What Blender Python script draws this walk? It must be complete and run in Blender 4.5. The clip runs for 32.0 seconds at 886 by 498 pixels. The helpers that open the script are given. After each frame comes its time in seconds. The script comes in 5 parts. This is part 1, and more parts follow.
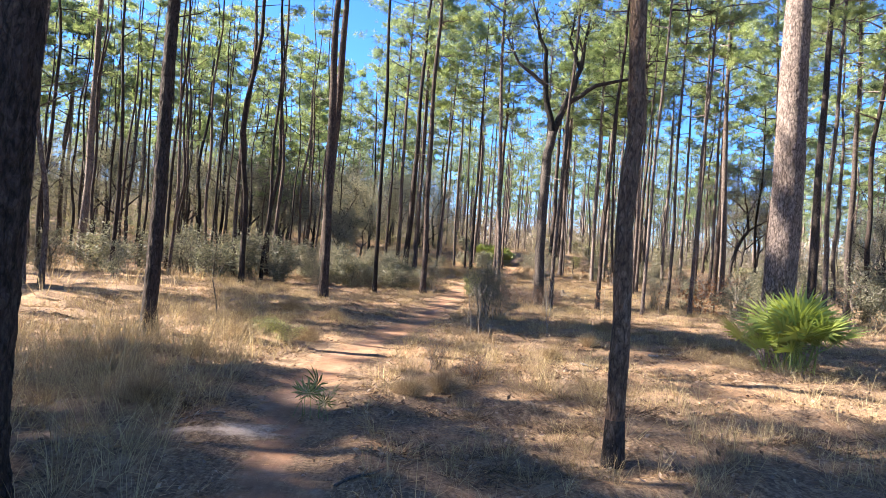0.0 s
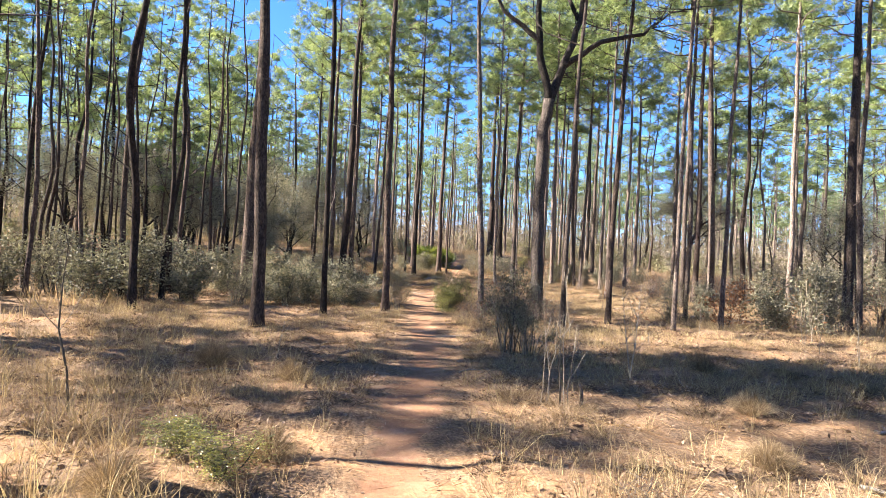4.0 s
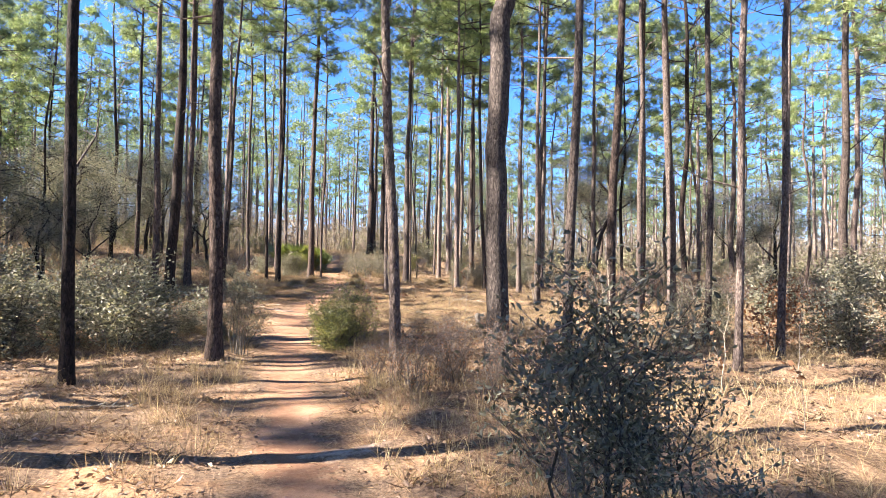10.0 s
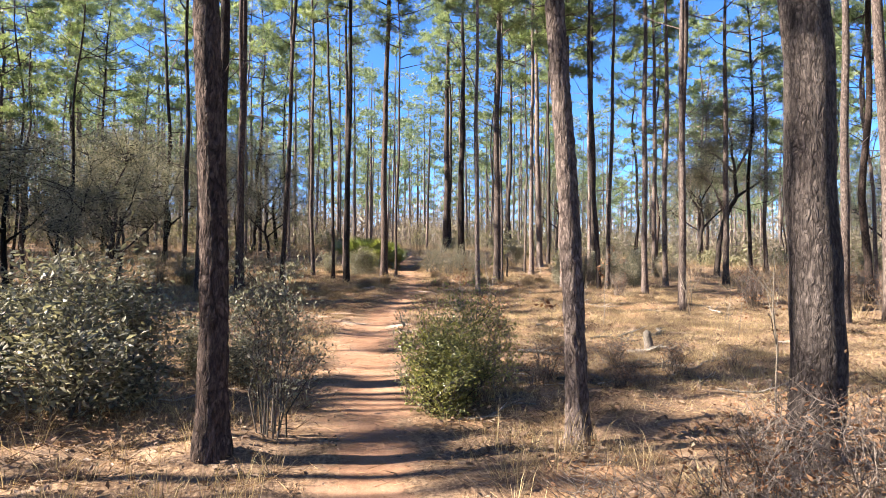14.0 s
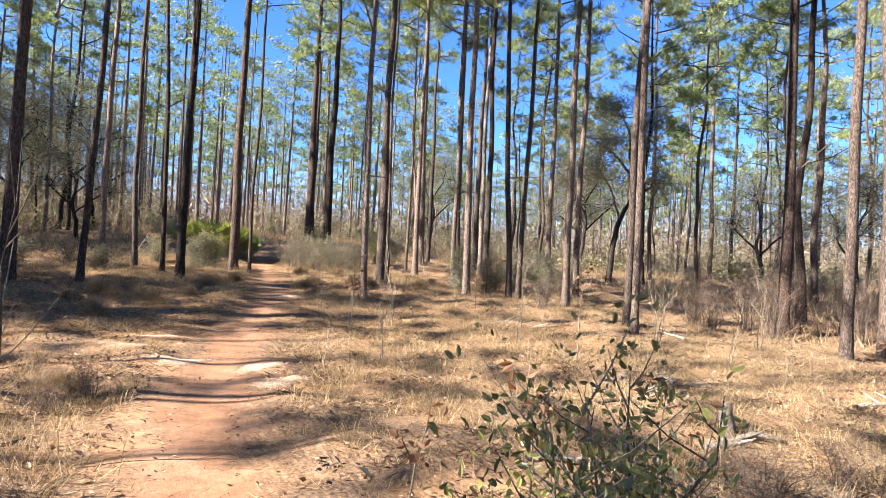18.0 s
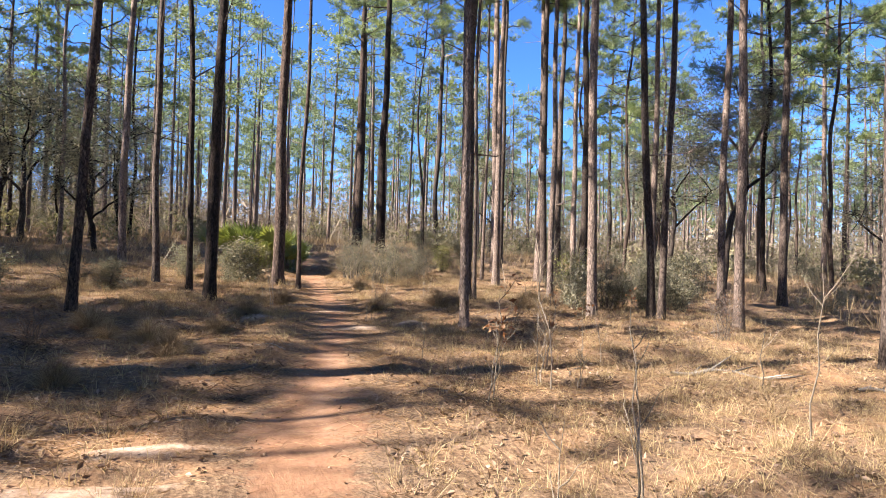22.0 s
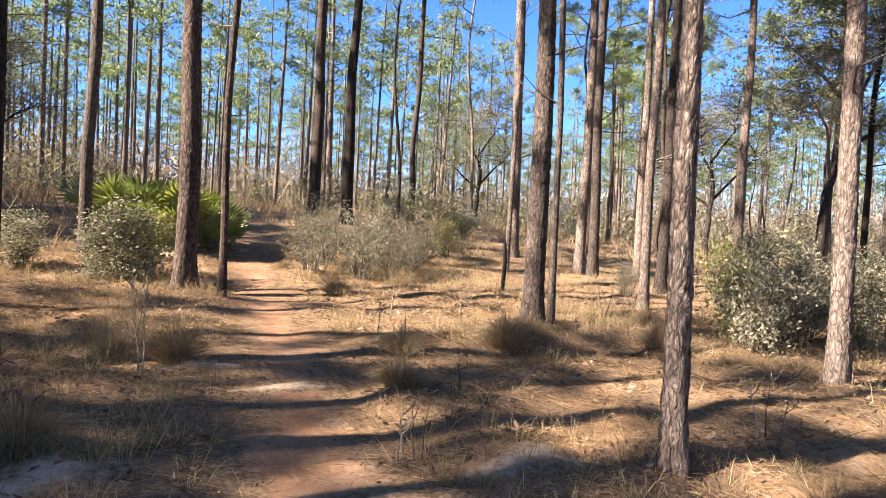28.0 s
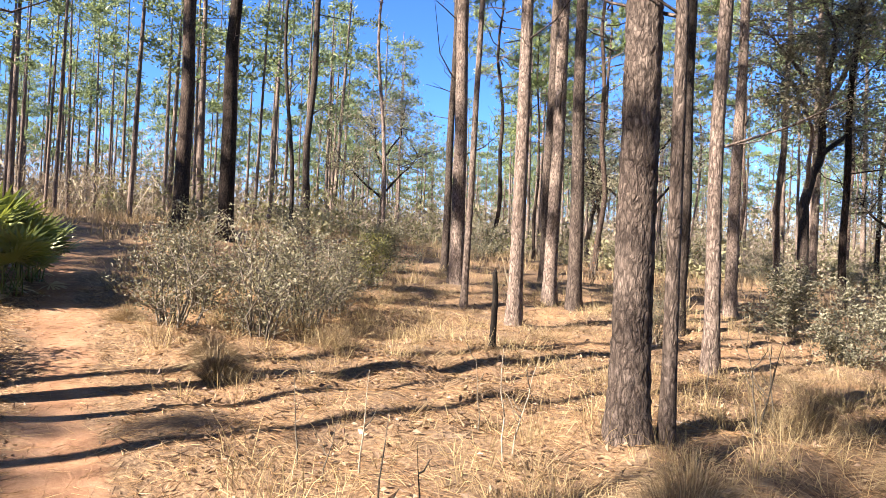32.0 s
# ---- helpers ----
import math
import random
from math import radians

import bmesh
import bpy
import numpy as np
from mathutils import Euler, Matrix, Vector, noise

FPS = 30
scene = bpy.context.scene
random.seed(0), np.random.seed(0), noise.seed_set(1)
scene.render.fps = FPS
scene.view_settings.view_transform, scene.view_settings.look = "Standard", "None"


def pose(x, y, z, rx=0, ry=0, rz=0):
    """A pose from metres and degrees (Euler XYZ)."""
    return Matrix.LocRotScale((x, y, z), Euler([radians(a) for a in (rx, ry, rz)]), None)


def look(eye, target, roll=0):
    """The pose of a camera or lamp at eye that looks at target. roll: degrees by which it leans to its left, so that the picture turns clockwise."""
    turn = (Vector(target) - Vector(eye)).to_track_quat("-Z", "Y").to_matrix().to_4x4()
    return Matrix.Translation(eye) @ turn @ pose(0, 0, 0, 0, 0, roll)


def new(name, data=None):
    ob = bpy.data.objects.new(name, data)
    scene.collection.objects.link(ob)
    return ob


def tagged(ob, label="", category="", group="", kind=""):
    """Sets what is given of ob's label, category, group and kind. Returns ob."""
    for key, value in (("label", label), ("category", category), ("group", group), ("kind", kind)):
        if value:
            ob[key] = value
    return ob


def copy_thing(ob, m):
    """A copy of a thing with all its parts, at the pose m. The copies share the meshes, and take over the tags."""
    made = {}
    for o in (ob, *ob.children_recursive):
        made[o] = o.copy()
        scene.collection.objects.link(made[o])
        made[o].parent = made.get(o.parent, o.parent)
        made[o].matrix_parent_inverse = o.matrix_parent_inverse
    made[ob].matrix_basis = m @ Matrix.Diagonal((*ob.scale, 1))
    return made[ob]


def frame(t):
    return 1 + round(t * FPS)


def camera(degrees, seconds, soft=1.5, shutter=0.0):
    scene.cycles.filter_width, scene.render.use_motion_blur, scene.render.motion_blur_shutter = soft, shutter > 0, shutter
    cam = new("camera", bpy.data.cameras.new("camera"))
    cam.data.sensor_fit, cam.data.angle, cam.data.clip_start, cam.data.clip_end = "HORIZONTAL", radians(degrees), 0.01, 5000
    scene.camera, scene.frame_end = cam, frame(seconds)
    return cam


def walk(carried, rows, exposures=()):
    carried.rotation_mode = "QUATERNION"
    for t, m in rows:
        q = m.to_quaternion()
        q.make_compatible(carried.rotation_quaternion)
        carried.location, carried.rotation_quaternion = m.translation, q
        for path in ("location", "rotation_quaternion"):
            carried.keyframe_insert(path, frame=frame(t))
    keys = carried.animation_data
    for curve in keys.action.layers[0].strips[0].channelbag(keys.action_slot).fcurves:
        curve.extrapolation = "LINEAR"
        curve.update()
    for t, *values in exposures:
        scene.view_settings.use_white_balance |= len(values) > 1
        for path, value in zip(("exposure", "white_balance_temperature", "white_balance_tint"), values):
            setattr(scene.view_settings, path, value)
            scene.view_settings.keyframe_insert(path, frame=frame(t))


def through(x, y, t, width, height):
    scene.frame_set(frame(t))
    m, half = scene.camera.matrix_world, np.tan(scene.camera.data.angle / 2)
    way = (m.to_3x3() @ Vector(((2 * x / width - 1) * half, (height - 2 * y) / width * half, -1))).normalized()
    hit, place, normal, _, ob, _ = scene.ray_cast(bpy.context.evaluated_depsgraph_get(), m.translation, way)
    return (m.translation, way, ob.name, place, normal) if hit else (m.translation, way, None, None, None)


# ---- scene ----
cam = camera(70.17, 32.0, 0.5)
# seconds, x, y, z, yaw, pitch, roll
ROWS = [
    (0.0, 0.033, -0.264, 1.462, -0.02, 0.86, -4.17),
    (0.5, -0.158, 0.418, 1.454, -1.98, 1.09, -3.80),
    (1.0, -0.358, 1.110, 1.472, -2.90, 1.43, -3.96),
    (1.5, -0.567, 1.804, 1.497, -2.96, 1.37, -3.80),
    (2.0, -0.752, 2.535, 1.524, -3.07, 1.26, -3.88),
    (2.5, -0.964, 3.198, 1.532, -4.68, 1.24, -3.84),
    (4.5, -1.575, 5.812, 1.487, -10.61, 1.52, -2.48),
    (5.0, -1.553, 6.469, 1.478, -14.74, 1.40, -2.38),
    (5.5, -1.512, 7.114, 1.481, -17.52, 1.50, -1.96),
    (6.0, -1.442, 7.778, 1.492, -19.04, 1.47, -2.10),
    (6.5, -1.401, 8.461, 1.502, -18.98, 1.64, -1.88),
    (7.0, -1.284, 9.162, 1.499, -17.89, 1.81, -1.67),
    (7.5, -1.186, 9.816, 1.505, -17.68, 1.64, -1.31),
    (8.0, -1.052, 10.443, 1.509, -17.89, 1.64, -1.24),
    (8.5, -0.990, 11.114, 1.526, -18.09, 1.67, -1.14),
    (9.0, -0.875, 11.780, 1.513, -18.60, 1.62, -1.14),
    (9.5, -0.794, 12.447, 1.513, -19.13, 1.69, -1.11),
    (10.0, -0.603, 13.078, 1.511, -19.68, 1.86, -1.05),
    (10.5, -0.529, 13.705, 1.502, -19.77, 1.77, -1.02),
    (11.0, -0.390, 14.358, 1.486, -19.94, 1.78, -1.02),
    (11.5, -0.277, 15.028, 1.488, -19.96, 1.83, -0.97),
    (12.0, -0.140, 15.692, 1.490, -20.24, 1.86, -0.83),
    (12.5, -0.133, 16.355, 1.490, -20.24, 1.71, -0.42),
    (13.0, -0.108, 16.992, 1.464, -18.62, 1.70, -0.30),
    (13.5, -0.122, 17.656, 1.465, -13.84, 1.88, -0.13),
    (15.5, 0.060, 20.055, 1.499, -14.77, 0.05, -1.99),
    (16.0, 0.120, 20.720, 1.522, -18.22, -0.01, -2.62),
    (16.5, 0.201, 21.380, 1.546, -21.77, 0.42, -3.03),
    (17.0, 0.291, 21.994, 1.553, -25.06, 0.81, -2.70),
    (17.5, 0.404, 22.622, 1.571, -26.38, 1.14, -2.89),
    (18.0, 0.492, 23.282, 1.587, -27.01, 1.28, -2.91),
    (18.5, 0.559, 23.963, 1.612, -26.67, 1.36, -2.94),
    (19.0, 0.643, 24.602, 1.629, -25.92, 1.19, -2.82),
    (19.5, 0.709, 25.217, 1.654, -24.89, 1.28, -2.67),
    (20.0, 0.750, 25.808, 1.657, -24.90, 1.55, -2.43),
    (20.5, 0.809, 26.403, 1.677, -24.55, 1.54, -2.42),
    (21.0, 0.851, 27.000, 1.697, -23.85, 1.44, -2.07),
    (21.5, 0.954, 27.613, 1.700, -23.44, 1.66, -1.83),
    (22.0, 1.064, 28.236, 1.725, -23.83, 1.29, -1.82),
    (22.5, 1.192, 28.884, 1.740, -24.51, 0.84, -1.86),
    (23.0, 1.270, 29.511, 1.783, -25.53, 0.91, -1.86),
    (23.5, 1.377, 30.149, 1.805, -26.07, 0.82, -2.12),
    (24.0, 1.508, 30.762, 1.833, -27.01, 0.49, -1.99),
    (24.5, 1.687, 31.346, 1.862, -28.49, 0.21, -2.45),
    (25.0, 1.828, 31.926, 1.888, -28.99, 0.25, -2.33),
    (25.5, 1.999, 32.538, 1.865, -29.13, 0.09, -2.41),
    (27.5, 2.574, 34.963, 1.973, -28.50, -1.38, -3.20),
    (28.0, 2.732, 35.569, 2.006, -28.58, -1.46, -3.07),
    (28.5, 2.913, 36.114, 2.023, -29.03, -1.07, -3.23),
    (29.0, 3.071, 36.685, 2.032, -29.76, -1.14, -3.15),
    (29.5, 3.262, 37.235, 2.035, -29.86, -0.79, -3.08),
    (30.0, 3.431, 37.808, 2.053, -29.84, -0.53, -3.03),
    (30.5, 3.618, 38.363, 2.057, -29.73, -0.42, -2.82),
    (31.0, 3.794, 38.942, 2.081, -30.59, -0.34, -2.89),
    (31.5, 3.998, 39.491, 2.085, -36.02, 0.02, -2.88),
    (32.0, 4.140, 40.028, 2.091, -39.52, 0.32, -2.75),
]
EXPOSURE = [(0.0, 2.84, 6660, 9), (2.5, 2.87, 6870, 9), (6.0, 2.63, 6790, 10), (8.0, 2.57, 6660, 11), (10.0, 2.83, 6640, 11), (12.0, 2.70, 6660, 10), (13.5, 2.56, 6730, 11), (16.0, 2.54, 6790, 11), (18.0, 2.53, 6790, 11), (20.0, 2.53, 6840, 11), (21.5, 2.36, 6820, 12), (24.0, 2.30, 6830, 12), (25.5, 2.31, 6900, 12), (28.0, 2.55, 7120, 12), (30.0, 2.47, 7060, 12), (32.0, 2.45, 7060, 11)]
walk(cam, [(t, pose(x, y, z, 90 + pitch, roll, yaw)) for t, x, y, z, yaw, pitch, roll in ROWS], EXPOSURE)

# ---- sun, sky ----
SUN_DIR = Vector((-0.82, 0.09, 0.57)).normalized()  # towards the sun
world = bpy.data.worlds.new("sky_world")
scene.world = world
world.use_nodes = True
wn = world.node_tree
sky = wn.nodes.new("ShaderNodeTexSky")
sky.sky_type = "NISHITA"
sky.sun_disc = False
sky.sun_elevation = math.asin(SUN_DIR.z)
sky.sun_rotation = math.atan2(SUN_DIR.x, SUN_DIR.y)
sky.altitude, sky.air_density, sky.dust_density, sky.ozone_density = 3000.0, 1.0, 0.0, 7.5
wn.nodes["Background"].inputs["Strength"].default_value = 0.082
deep = wn.nodes.new("ShaderNodeHueSaturation")
deep.inputs["Hue"].default_value, deep.inputs["Saturation"].default_value, deep.inputs["Value"].default_value = 0.508, 1.12, 0.94
wn.links.new(sky.outputs[0], deep.inputs["Color"])
wn.links.new(deep.outputs[0], wn.nodes["Background"].inputs["Color"])
sun_data = bpy.data.lights.new("sun", "SUN")
sun_data.energy, sun_data.angle, sun_data.color = 5.0, radians(0.6), (1.0, 0.92, 0.82)
sun = new("sun", sun_data)
sun.matrix_world = look(SUN_DIR * 100, (0, 0, 0))


# ---- materials ----
class Nodes:
    """A short way to write a node material."""

    def __init__(self, name):
        self.mat = bpy.data.materials.new(name)
        self.mat.use_nodes = True
        self.tree = self.mat.node_tree
        self.out = self.tree.nodes["Material Output"]
        self.bsdf = self.tree.nodes["Principled BSDF"]
        self.coord = self.node("ShaderNodeTexCoord")

    def node(self, kind, **values):
        n = self.tree.nodes.new(kind)
        for k, v in values.items():
            setattr(n, k, v)
        return n

    def link(self, a, b):
        self.tree.links.new(a, b)

    def place(self, scale=(1, 1, 1), space="Object"):
        m = self.node("ShaderNodeMapping")
        m.inputs["Scale"].default_value = scale
        self.link(self.coord.outputs[space], m.inputs["Vector"])
        return m.outputs[0]

    def noise(self, size, detail=4.0, rough=0.6, scale=(1, 1, 1), space="Object"):
        n = self.node("ShaderNodeTexNoise")
        n.inputs["Scale"].default_value, n.inputs["Detail"].default_value, n.inputs["Roughness"].default_value = 1 / size, detail, rough
        self.link(self.place(scale, space), n.inputs["Vector"])
        return n.outputs["Fac"]

    def cells(self, size, feature="F1", scale=(1, 1, 1), space="Object", output="Distance"):
        n = self.node("ShaderNodeTexVoronoi", feature=feature)
        n.inputs["Scale"].default_value = 1 / size
        self.link(self.place(scale, space), n.inputs["Vector"])
        return n.outputs[output]

    def ramp(self, fac, stops):
        n = self.node("ShaderNodeValToRGB")
        e = n.color_ramp.elements
        while len(e) < len(stops):
            e.new(0.5)
        for el, (pos, col) in zip(e, stops):
            el.position = pos
            el.color = (*col, 1) if isinstance(col, tuple) else (col, col, col, 1)
        self.link(fac, n.inputs[0])
        return n.outputs[0]

    def mix(self, fac, a, b, blend="MIX"):
        n = self.node("ShaderNodeMix", data_type="RGBA", blend_type=blend)
        for sock, v in ((n.inputs["Factor"], fac), (n.inputs["A"], a), (n.inputs["B"], b)):
            if isinstance(v, (float, int)):
                sock.default_value = v
            elif isinstance(v, tuple):
                sock.default_value = (*v, 1)
            else:
                self.link(v, sock)
        return n.outputs["Result"]

    def math(self, op, a, b):
        n = self.node("ShaderNodeMath", operation=op)
        for sock, v in ((n.inputs[0], a), (n.inputs[1], b)):
            if isinstance(v, (float, int)):
                sock.default_value = v
            else:
                self.link(v, sock)
        return n.outputs[0]

    def bump(self, height, distance, strength=1.0):
        n = self.node("ShaderNodeBump")
        n.inputs["Strength"].default_value, n.inputs["Distance"].default_value = strength, distance
        self.link(height, n.inputs["Height"])
        self.link(n.outputs[0], self.bsdf.inputs["Normal"])
        return n.outputs[0]

    def done(self, colour, rough=0.9, spec=0.25):
        if isinstance(colour, tuple):
            self.bsdf.inputs["Base Color"].default_value = (*colour, 1)
        else:
            self.link(colour, self.bsdf.inputs["Base Color"])
        self.bsdf.inputs["Roughness"].default_value = rough
        self.bsdf.inputs["Specular IOR Level"].default_value = spec
        return self.mat

    def leafy(self, colour, through, amount=0.35, rough=0.6, spec=0.3):
        """Thin leaves: part of the light passes through."""
        self.done(colour, rough, spec)
        t = self.node("ShaderNodeBsdfTranslucent")
        if isinstance(through, tuple):
            t.inputs[0].default_value = (*through, 1)
        else:
            self.link(through, t.inputs[0])
        m = self.node("ShaderNodeMixShader")
        m.inputs[0].default_value = amount
        self.link(self.bsdf.outputs[0], m.inputs[1])
        self.link(t.outputs[0], m.inputs[2])
        self.link(m.outputs[0], self.out.inputs["Surface"])
        return self.mat


def bark_material(name, dark, mid, light, plate=0.05):
    """Flaky plates, taller than wide, between thin furrows."""
    n = Nodes(name)
    bend = n.node("ShaderNodeTexNoise")
    bend.inputs["Scale"].default_value, bend.inputs["Detail"].default_value = 0.6 / plate, 3.0
    flat = n.place((1, 1, 0.42))
    n.link(flat, bend.inputs["Vector"])
    off = n.node("ShaderNodeVectorMath", operation="MULTIPLY_ADD")
    n.link(bend.outputs["Color"], off.inputs[0])
    off.inputs[1].default_value = (plate * 1.6,) * 3
    n.link(flat, off.inputs[2])

    def cells(size, feature, output):
        v = n.node("ShaderNodeTexVoronoi", feature=feature)
        v.inputs["Scale"].default_value = 1 / size
        n.link(off.outputs[0], v.inputs["Vector"])
        return v.outputs[output]

    big = n.ramp(cells(plate, "DISTANCE_TO_EDGE", "Distance"), [(0.0, 0.1), (0.16, 0.75), (0.4, 1.0)])
    small = n.ramp(cells(plate * 0.42, "DISTANCE_TO_EDGE", "Distance"), [(0.0, 0.55), (0.2, 1.0)])
    broken = n.ramp(n.noise(plate * 0.7, 5, 0.75, (1, 1, 0.2)), [(0.42, 0.0), (0.62, 0.9)])
    ridge = n.math("MAXIMUM", n.math("MULTIPLY", big, small), broken)
    sep = n.node("ShaderNodeSeparateColor")
    n.link(cells(plate * 0.42, "F1", "Color"), sep.inputs[0])
    grain = n.noise(0.012, 5, 0.7, (1, 1, 0.25))
    patch = n.noise(0.5, 4, 0.6, (1, 1, 0.4))
    base = n.ramp(n.mix(0.32, patch, sep.outputs[0]), [(0.25, mid), (0.7, light)])
    base = n.mix(n.ramp(grain, [(0.35, 0.0), (0.7, 0.5)]), base, mid)
    col = n.mix(ridge, dark, base)
    info = n.node("ShaderNodeObjectInfo")
    tone = n.ramp(info.outputs["Random"], [(0.0, 0.25), (0.55, 0.66), (1.0, 1.2)])
    col = n.mix(1.0, col, tone, "MULTIPLY")
    n.bump(n.math("ADD", ridge, n.math("MULTIPLY", grain, 0.35)), plate * 0.3, 0.9)
    return n.done(col, 0.92, 0.2)


BARK = bark_material("pine_bark", (0.034, 0.024, 0.021), (0.14, 0.102, 0.089), (0.45, 0.355, 0.31), 0.05)
BARK_DEEP = bark_material("dark_pine_bark", (0.016, 0.011, 0.009), (0.066, 0.044, 0.037), (0.25, 0.18, 0.152), 0.055)
BARK_WARM = bark_material("young_pine_bark", (0.06, 0.035, 0.025), (0.22, 0.13, 0.085), (0.48, 0.33, 0.24), 0.05)
BARK_DARK = bark_material("oak_bark", (0.013, 0.010, 0.009), (0.05, 0.04, 0.036), (0.16, 0.13, 0.115), 0.045)
BARK_GREY = bark_material("grey_twig_bark", (0.10, 0.085, 0.07), (0.24, 0.20, 0.17), (0.42, 0.37, 0.32), 0.02)


def leaf_material(name, stops, through, amount, rough=0.5, spec=0.35):
    n = Nodes(name)
    geo = n.node("ShaderNodeNewGeometry")
    info = n.node("ShaderNodeObjectInfo")
    wide = n.noise(0.9, 3, 0.6)
    f = n.math("ADD", n.math("MULTIPLY", geo.outputs["Random Per Island"], 0.55), n.math("MULTIPLY", wide, 0.3))
    f = n.math("ADD", f, n.math("MULTIPLY", info.outputs["Random"], 0.2))
    col = n.ramp(f, stops)
    thr = n.mix(1.0, col, through, "MULTIPLY")
    return n.leafy(col, thr, amount, rough, spec)


NEEDLES = leaf_material("pine_needles", [(0.2, (0.045, 0.062, 0.03)), (0.42, (0.128, 0.172, 0.072)), (0.7, (0.27, 0.325, 0.14)), (1.0, (0.40, 0.41, 0.20))], (1.4, 1.4, 1.0), 0.38, 0.45, 0.35)
FAR_NEEDLES = leaf_material("far_pine_needles", [(0.15, (0.06, 0.078, 0.045)), (0.5, (0.142, 0.185, 0.09)), (0.9, (0.275, 0.32, 0.16))], (1.4, 1.4, 1.1), 0.38, 0.5, 0.3)
SHRUB_LEAF = leaf_material("shrub_leaves", [(0.1, (0.045, 0.044, 0.034)), (0.42, (0.135, 0.13, 0.096)), (0.72, (0.29, 0.27, 0.20)), (1.0, (0.40, 0.355, 0.28))], (1.3, 1.3, 0.9), 0.3, 0.5, 0.35)
SHRUB_GREEN = leaf_material("bright_shrub_leaves", [(0.1, (0.04, 0.05, 0.024)), (0.5, (0.15, 0.155, 0.055)), (0.9, (0.38, 0.36, 0.12))], (1.4, 1.4, 0.8), 0.3, 0.3, 0.6)
SHRUB_GREY = leaf_material("grey_shrub_leaves", [(0.1, (0.055, 0.052, 0.04)), (0.5, (0.15, 0.138, 0.095)), (0.9, (0.29, 0.265, 0.185))], (1.3, 1.3, 1.0), 0.28, 0.5, 0.35)
BROWN_LEAF = leaf_material("dead_oak_leaves", [(0.1, (0.055, 0.028, 0.018)), (0.5, (0.155, 0.085, 0.05)), (0.9, (0.33, 0.205, 0.125))], (1.6, 1.2, 0.8), 0.35, 0.7, 0.2)
PALM_LEAF = leaf_material("palmetto_leaf", [(0.1, (0.045, 0.07, 0.02)), (0.5, (0.15, 0.20, 0.05)), (0.95, (0.42, 0.44, 0.14))], (1.5, 1.5, 0.6), 0.28, 0.35, 0.5)
# darker copy of the palmetto leaf, with shade put into its colours
PALM_SHADED = leaf_material("shaded_palmetto_leaf", [(0.1, (0.035, 0.052, 0.018)), (0.5, (0.105, 0.135, 0.04)), (0.95, (0.36, 0.37, 0.13))], (1.4, 1.4, 0.7), 0.3, 0.3, 0.6)
PALM_DRY = leaf_material("dry_palmetto_leaf", [(0.1, (0.22, 0.17, 0.10)), (0.9, (0.46, 0.38, 0.26))], (1.2, 1.1, 0.9), 0.25, 0.7, 0.2)
GRASS = leaf_material("dry_grass", [(0.1, (0.11, 0.079, 0.047)), (0.4, (0.27, 0.203, 0.12)), (0.75, (0.47, 0.375, 0.215)), (1.0, (0.36, 0.33, 0.16))], (1.2, 1.1, 0.9), 0.3, 0.75, 0.2)
STRAW = leaf_material("pine_straw", [(0.1, (0.075, 0.042, 0.025)), (0.5, (0.25, 0.15, 0.083)), (0.9, (0.48, 0.34, 0.195))], (1.2, 1.1, 0.9), 0.2, 0.8, 0.2)
LITTER = leaf_material("leaf_litter", [(0.1, (0.055, 0.036, 0.027)), (0.5, (0.18, 0.115, 0.078)), (0.9, (0.44, 0.33, 0.24))], (1.2, 1.1, 0.9), 0.15, 0.6, 0.3)
DUFF = leaf_material("duff", [(0.1, (0.045, 0.03, 0.023)), (0.5, (0.14, 0.095, 0.066)), (0.9, (0.34, 0.25, 0.17))], (1.2, 1.1, 0.9), 0.2, 0.8, 0.2)
WOOD_GREY = bark_material("weathered_wood", (0.14, 0.12, 0.10), (0.34, 0.30, 0.26), (0.58, 0.53, 0.47), 0.03)
BRUSHWOOD = bark_material("dead_brush_bark", (0.09, 0.067, 0.055), (0.24, 0.185, 0.155), (0.46, 0.39, 0.34), 0.015)
SAPLING = bark_material("pale_sapling_bark", (0.16, 0.13, 0.10), (0.33, 0.27, 0.21), (0.50, 0.43, 0.35), 0.015)


def floor_colour(n):
    """Straw, bare orange sand, dark duff and grey sand, in patches."""
    wide = n.noise(2.6, 5, 0.6)
    mid = n.noise(0.45, 5, 0.65)
    fine = n.noise(0.03, 5, 0.7)
    fibre = n.noise(0.05, 4, 0.75, (1, 0.2, 1))
    straw = n.ramp(n.mix(0.5, fine, fibre), [(0.36, (0.045, 0.028, 0.019)), (0.5, (0.16, 0.102, 0.064)), (0.62, (0.33, 0.23, 0.142))])
    sand = n.ramp(fine, [(0.3, (0.20, 0.108, 0.060)), (0.7, (0.37, 0.222, 0.125))])
    f = n.ramp(n.math("ADD", n.math("MULTIPLY", wide, 0.6), n.math("MULTIPLY", mid, 0.4)), [(0.48, 0.0), (0.60, 0.8)])
    col = n.mix(f, straw, sand)
    duff = n.ramp(n.noise(0.8, 6, 0.75), [(0.46, 0.0), (0.58, 0.9)])
    col = n.mix(duff, col, n.ramp(fine, [(0.35, (0.06, 0.038, 0.028)), (0.65, (0.23, 0.16, 0.108))]))
    grey = n.ramp(mid, [(0.60, 0.0), (0.74, 0.5)])
    col = n.mix(grey, col, (0.33, 0.27, 0.215))
    return col, n.math("ADD", n.math("MULTIPLY", fibre, 0.6), n.math("MULTIPLY", mid, 1.2)), mid, fine


def ground_material():
    n = Nodes("forest_ground")
    col, rise, mid, fine = floor_colour(n)
    n.bump(rise, 0.03, 0.8)
    return n.done(col, 0.95, 0.12)


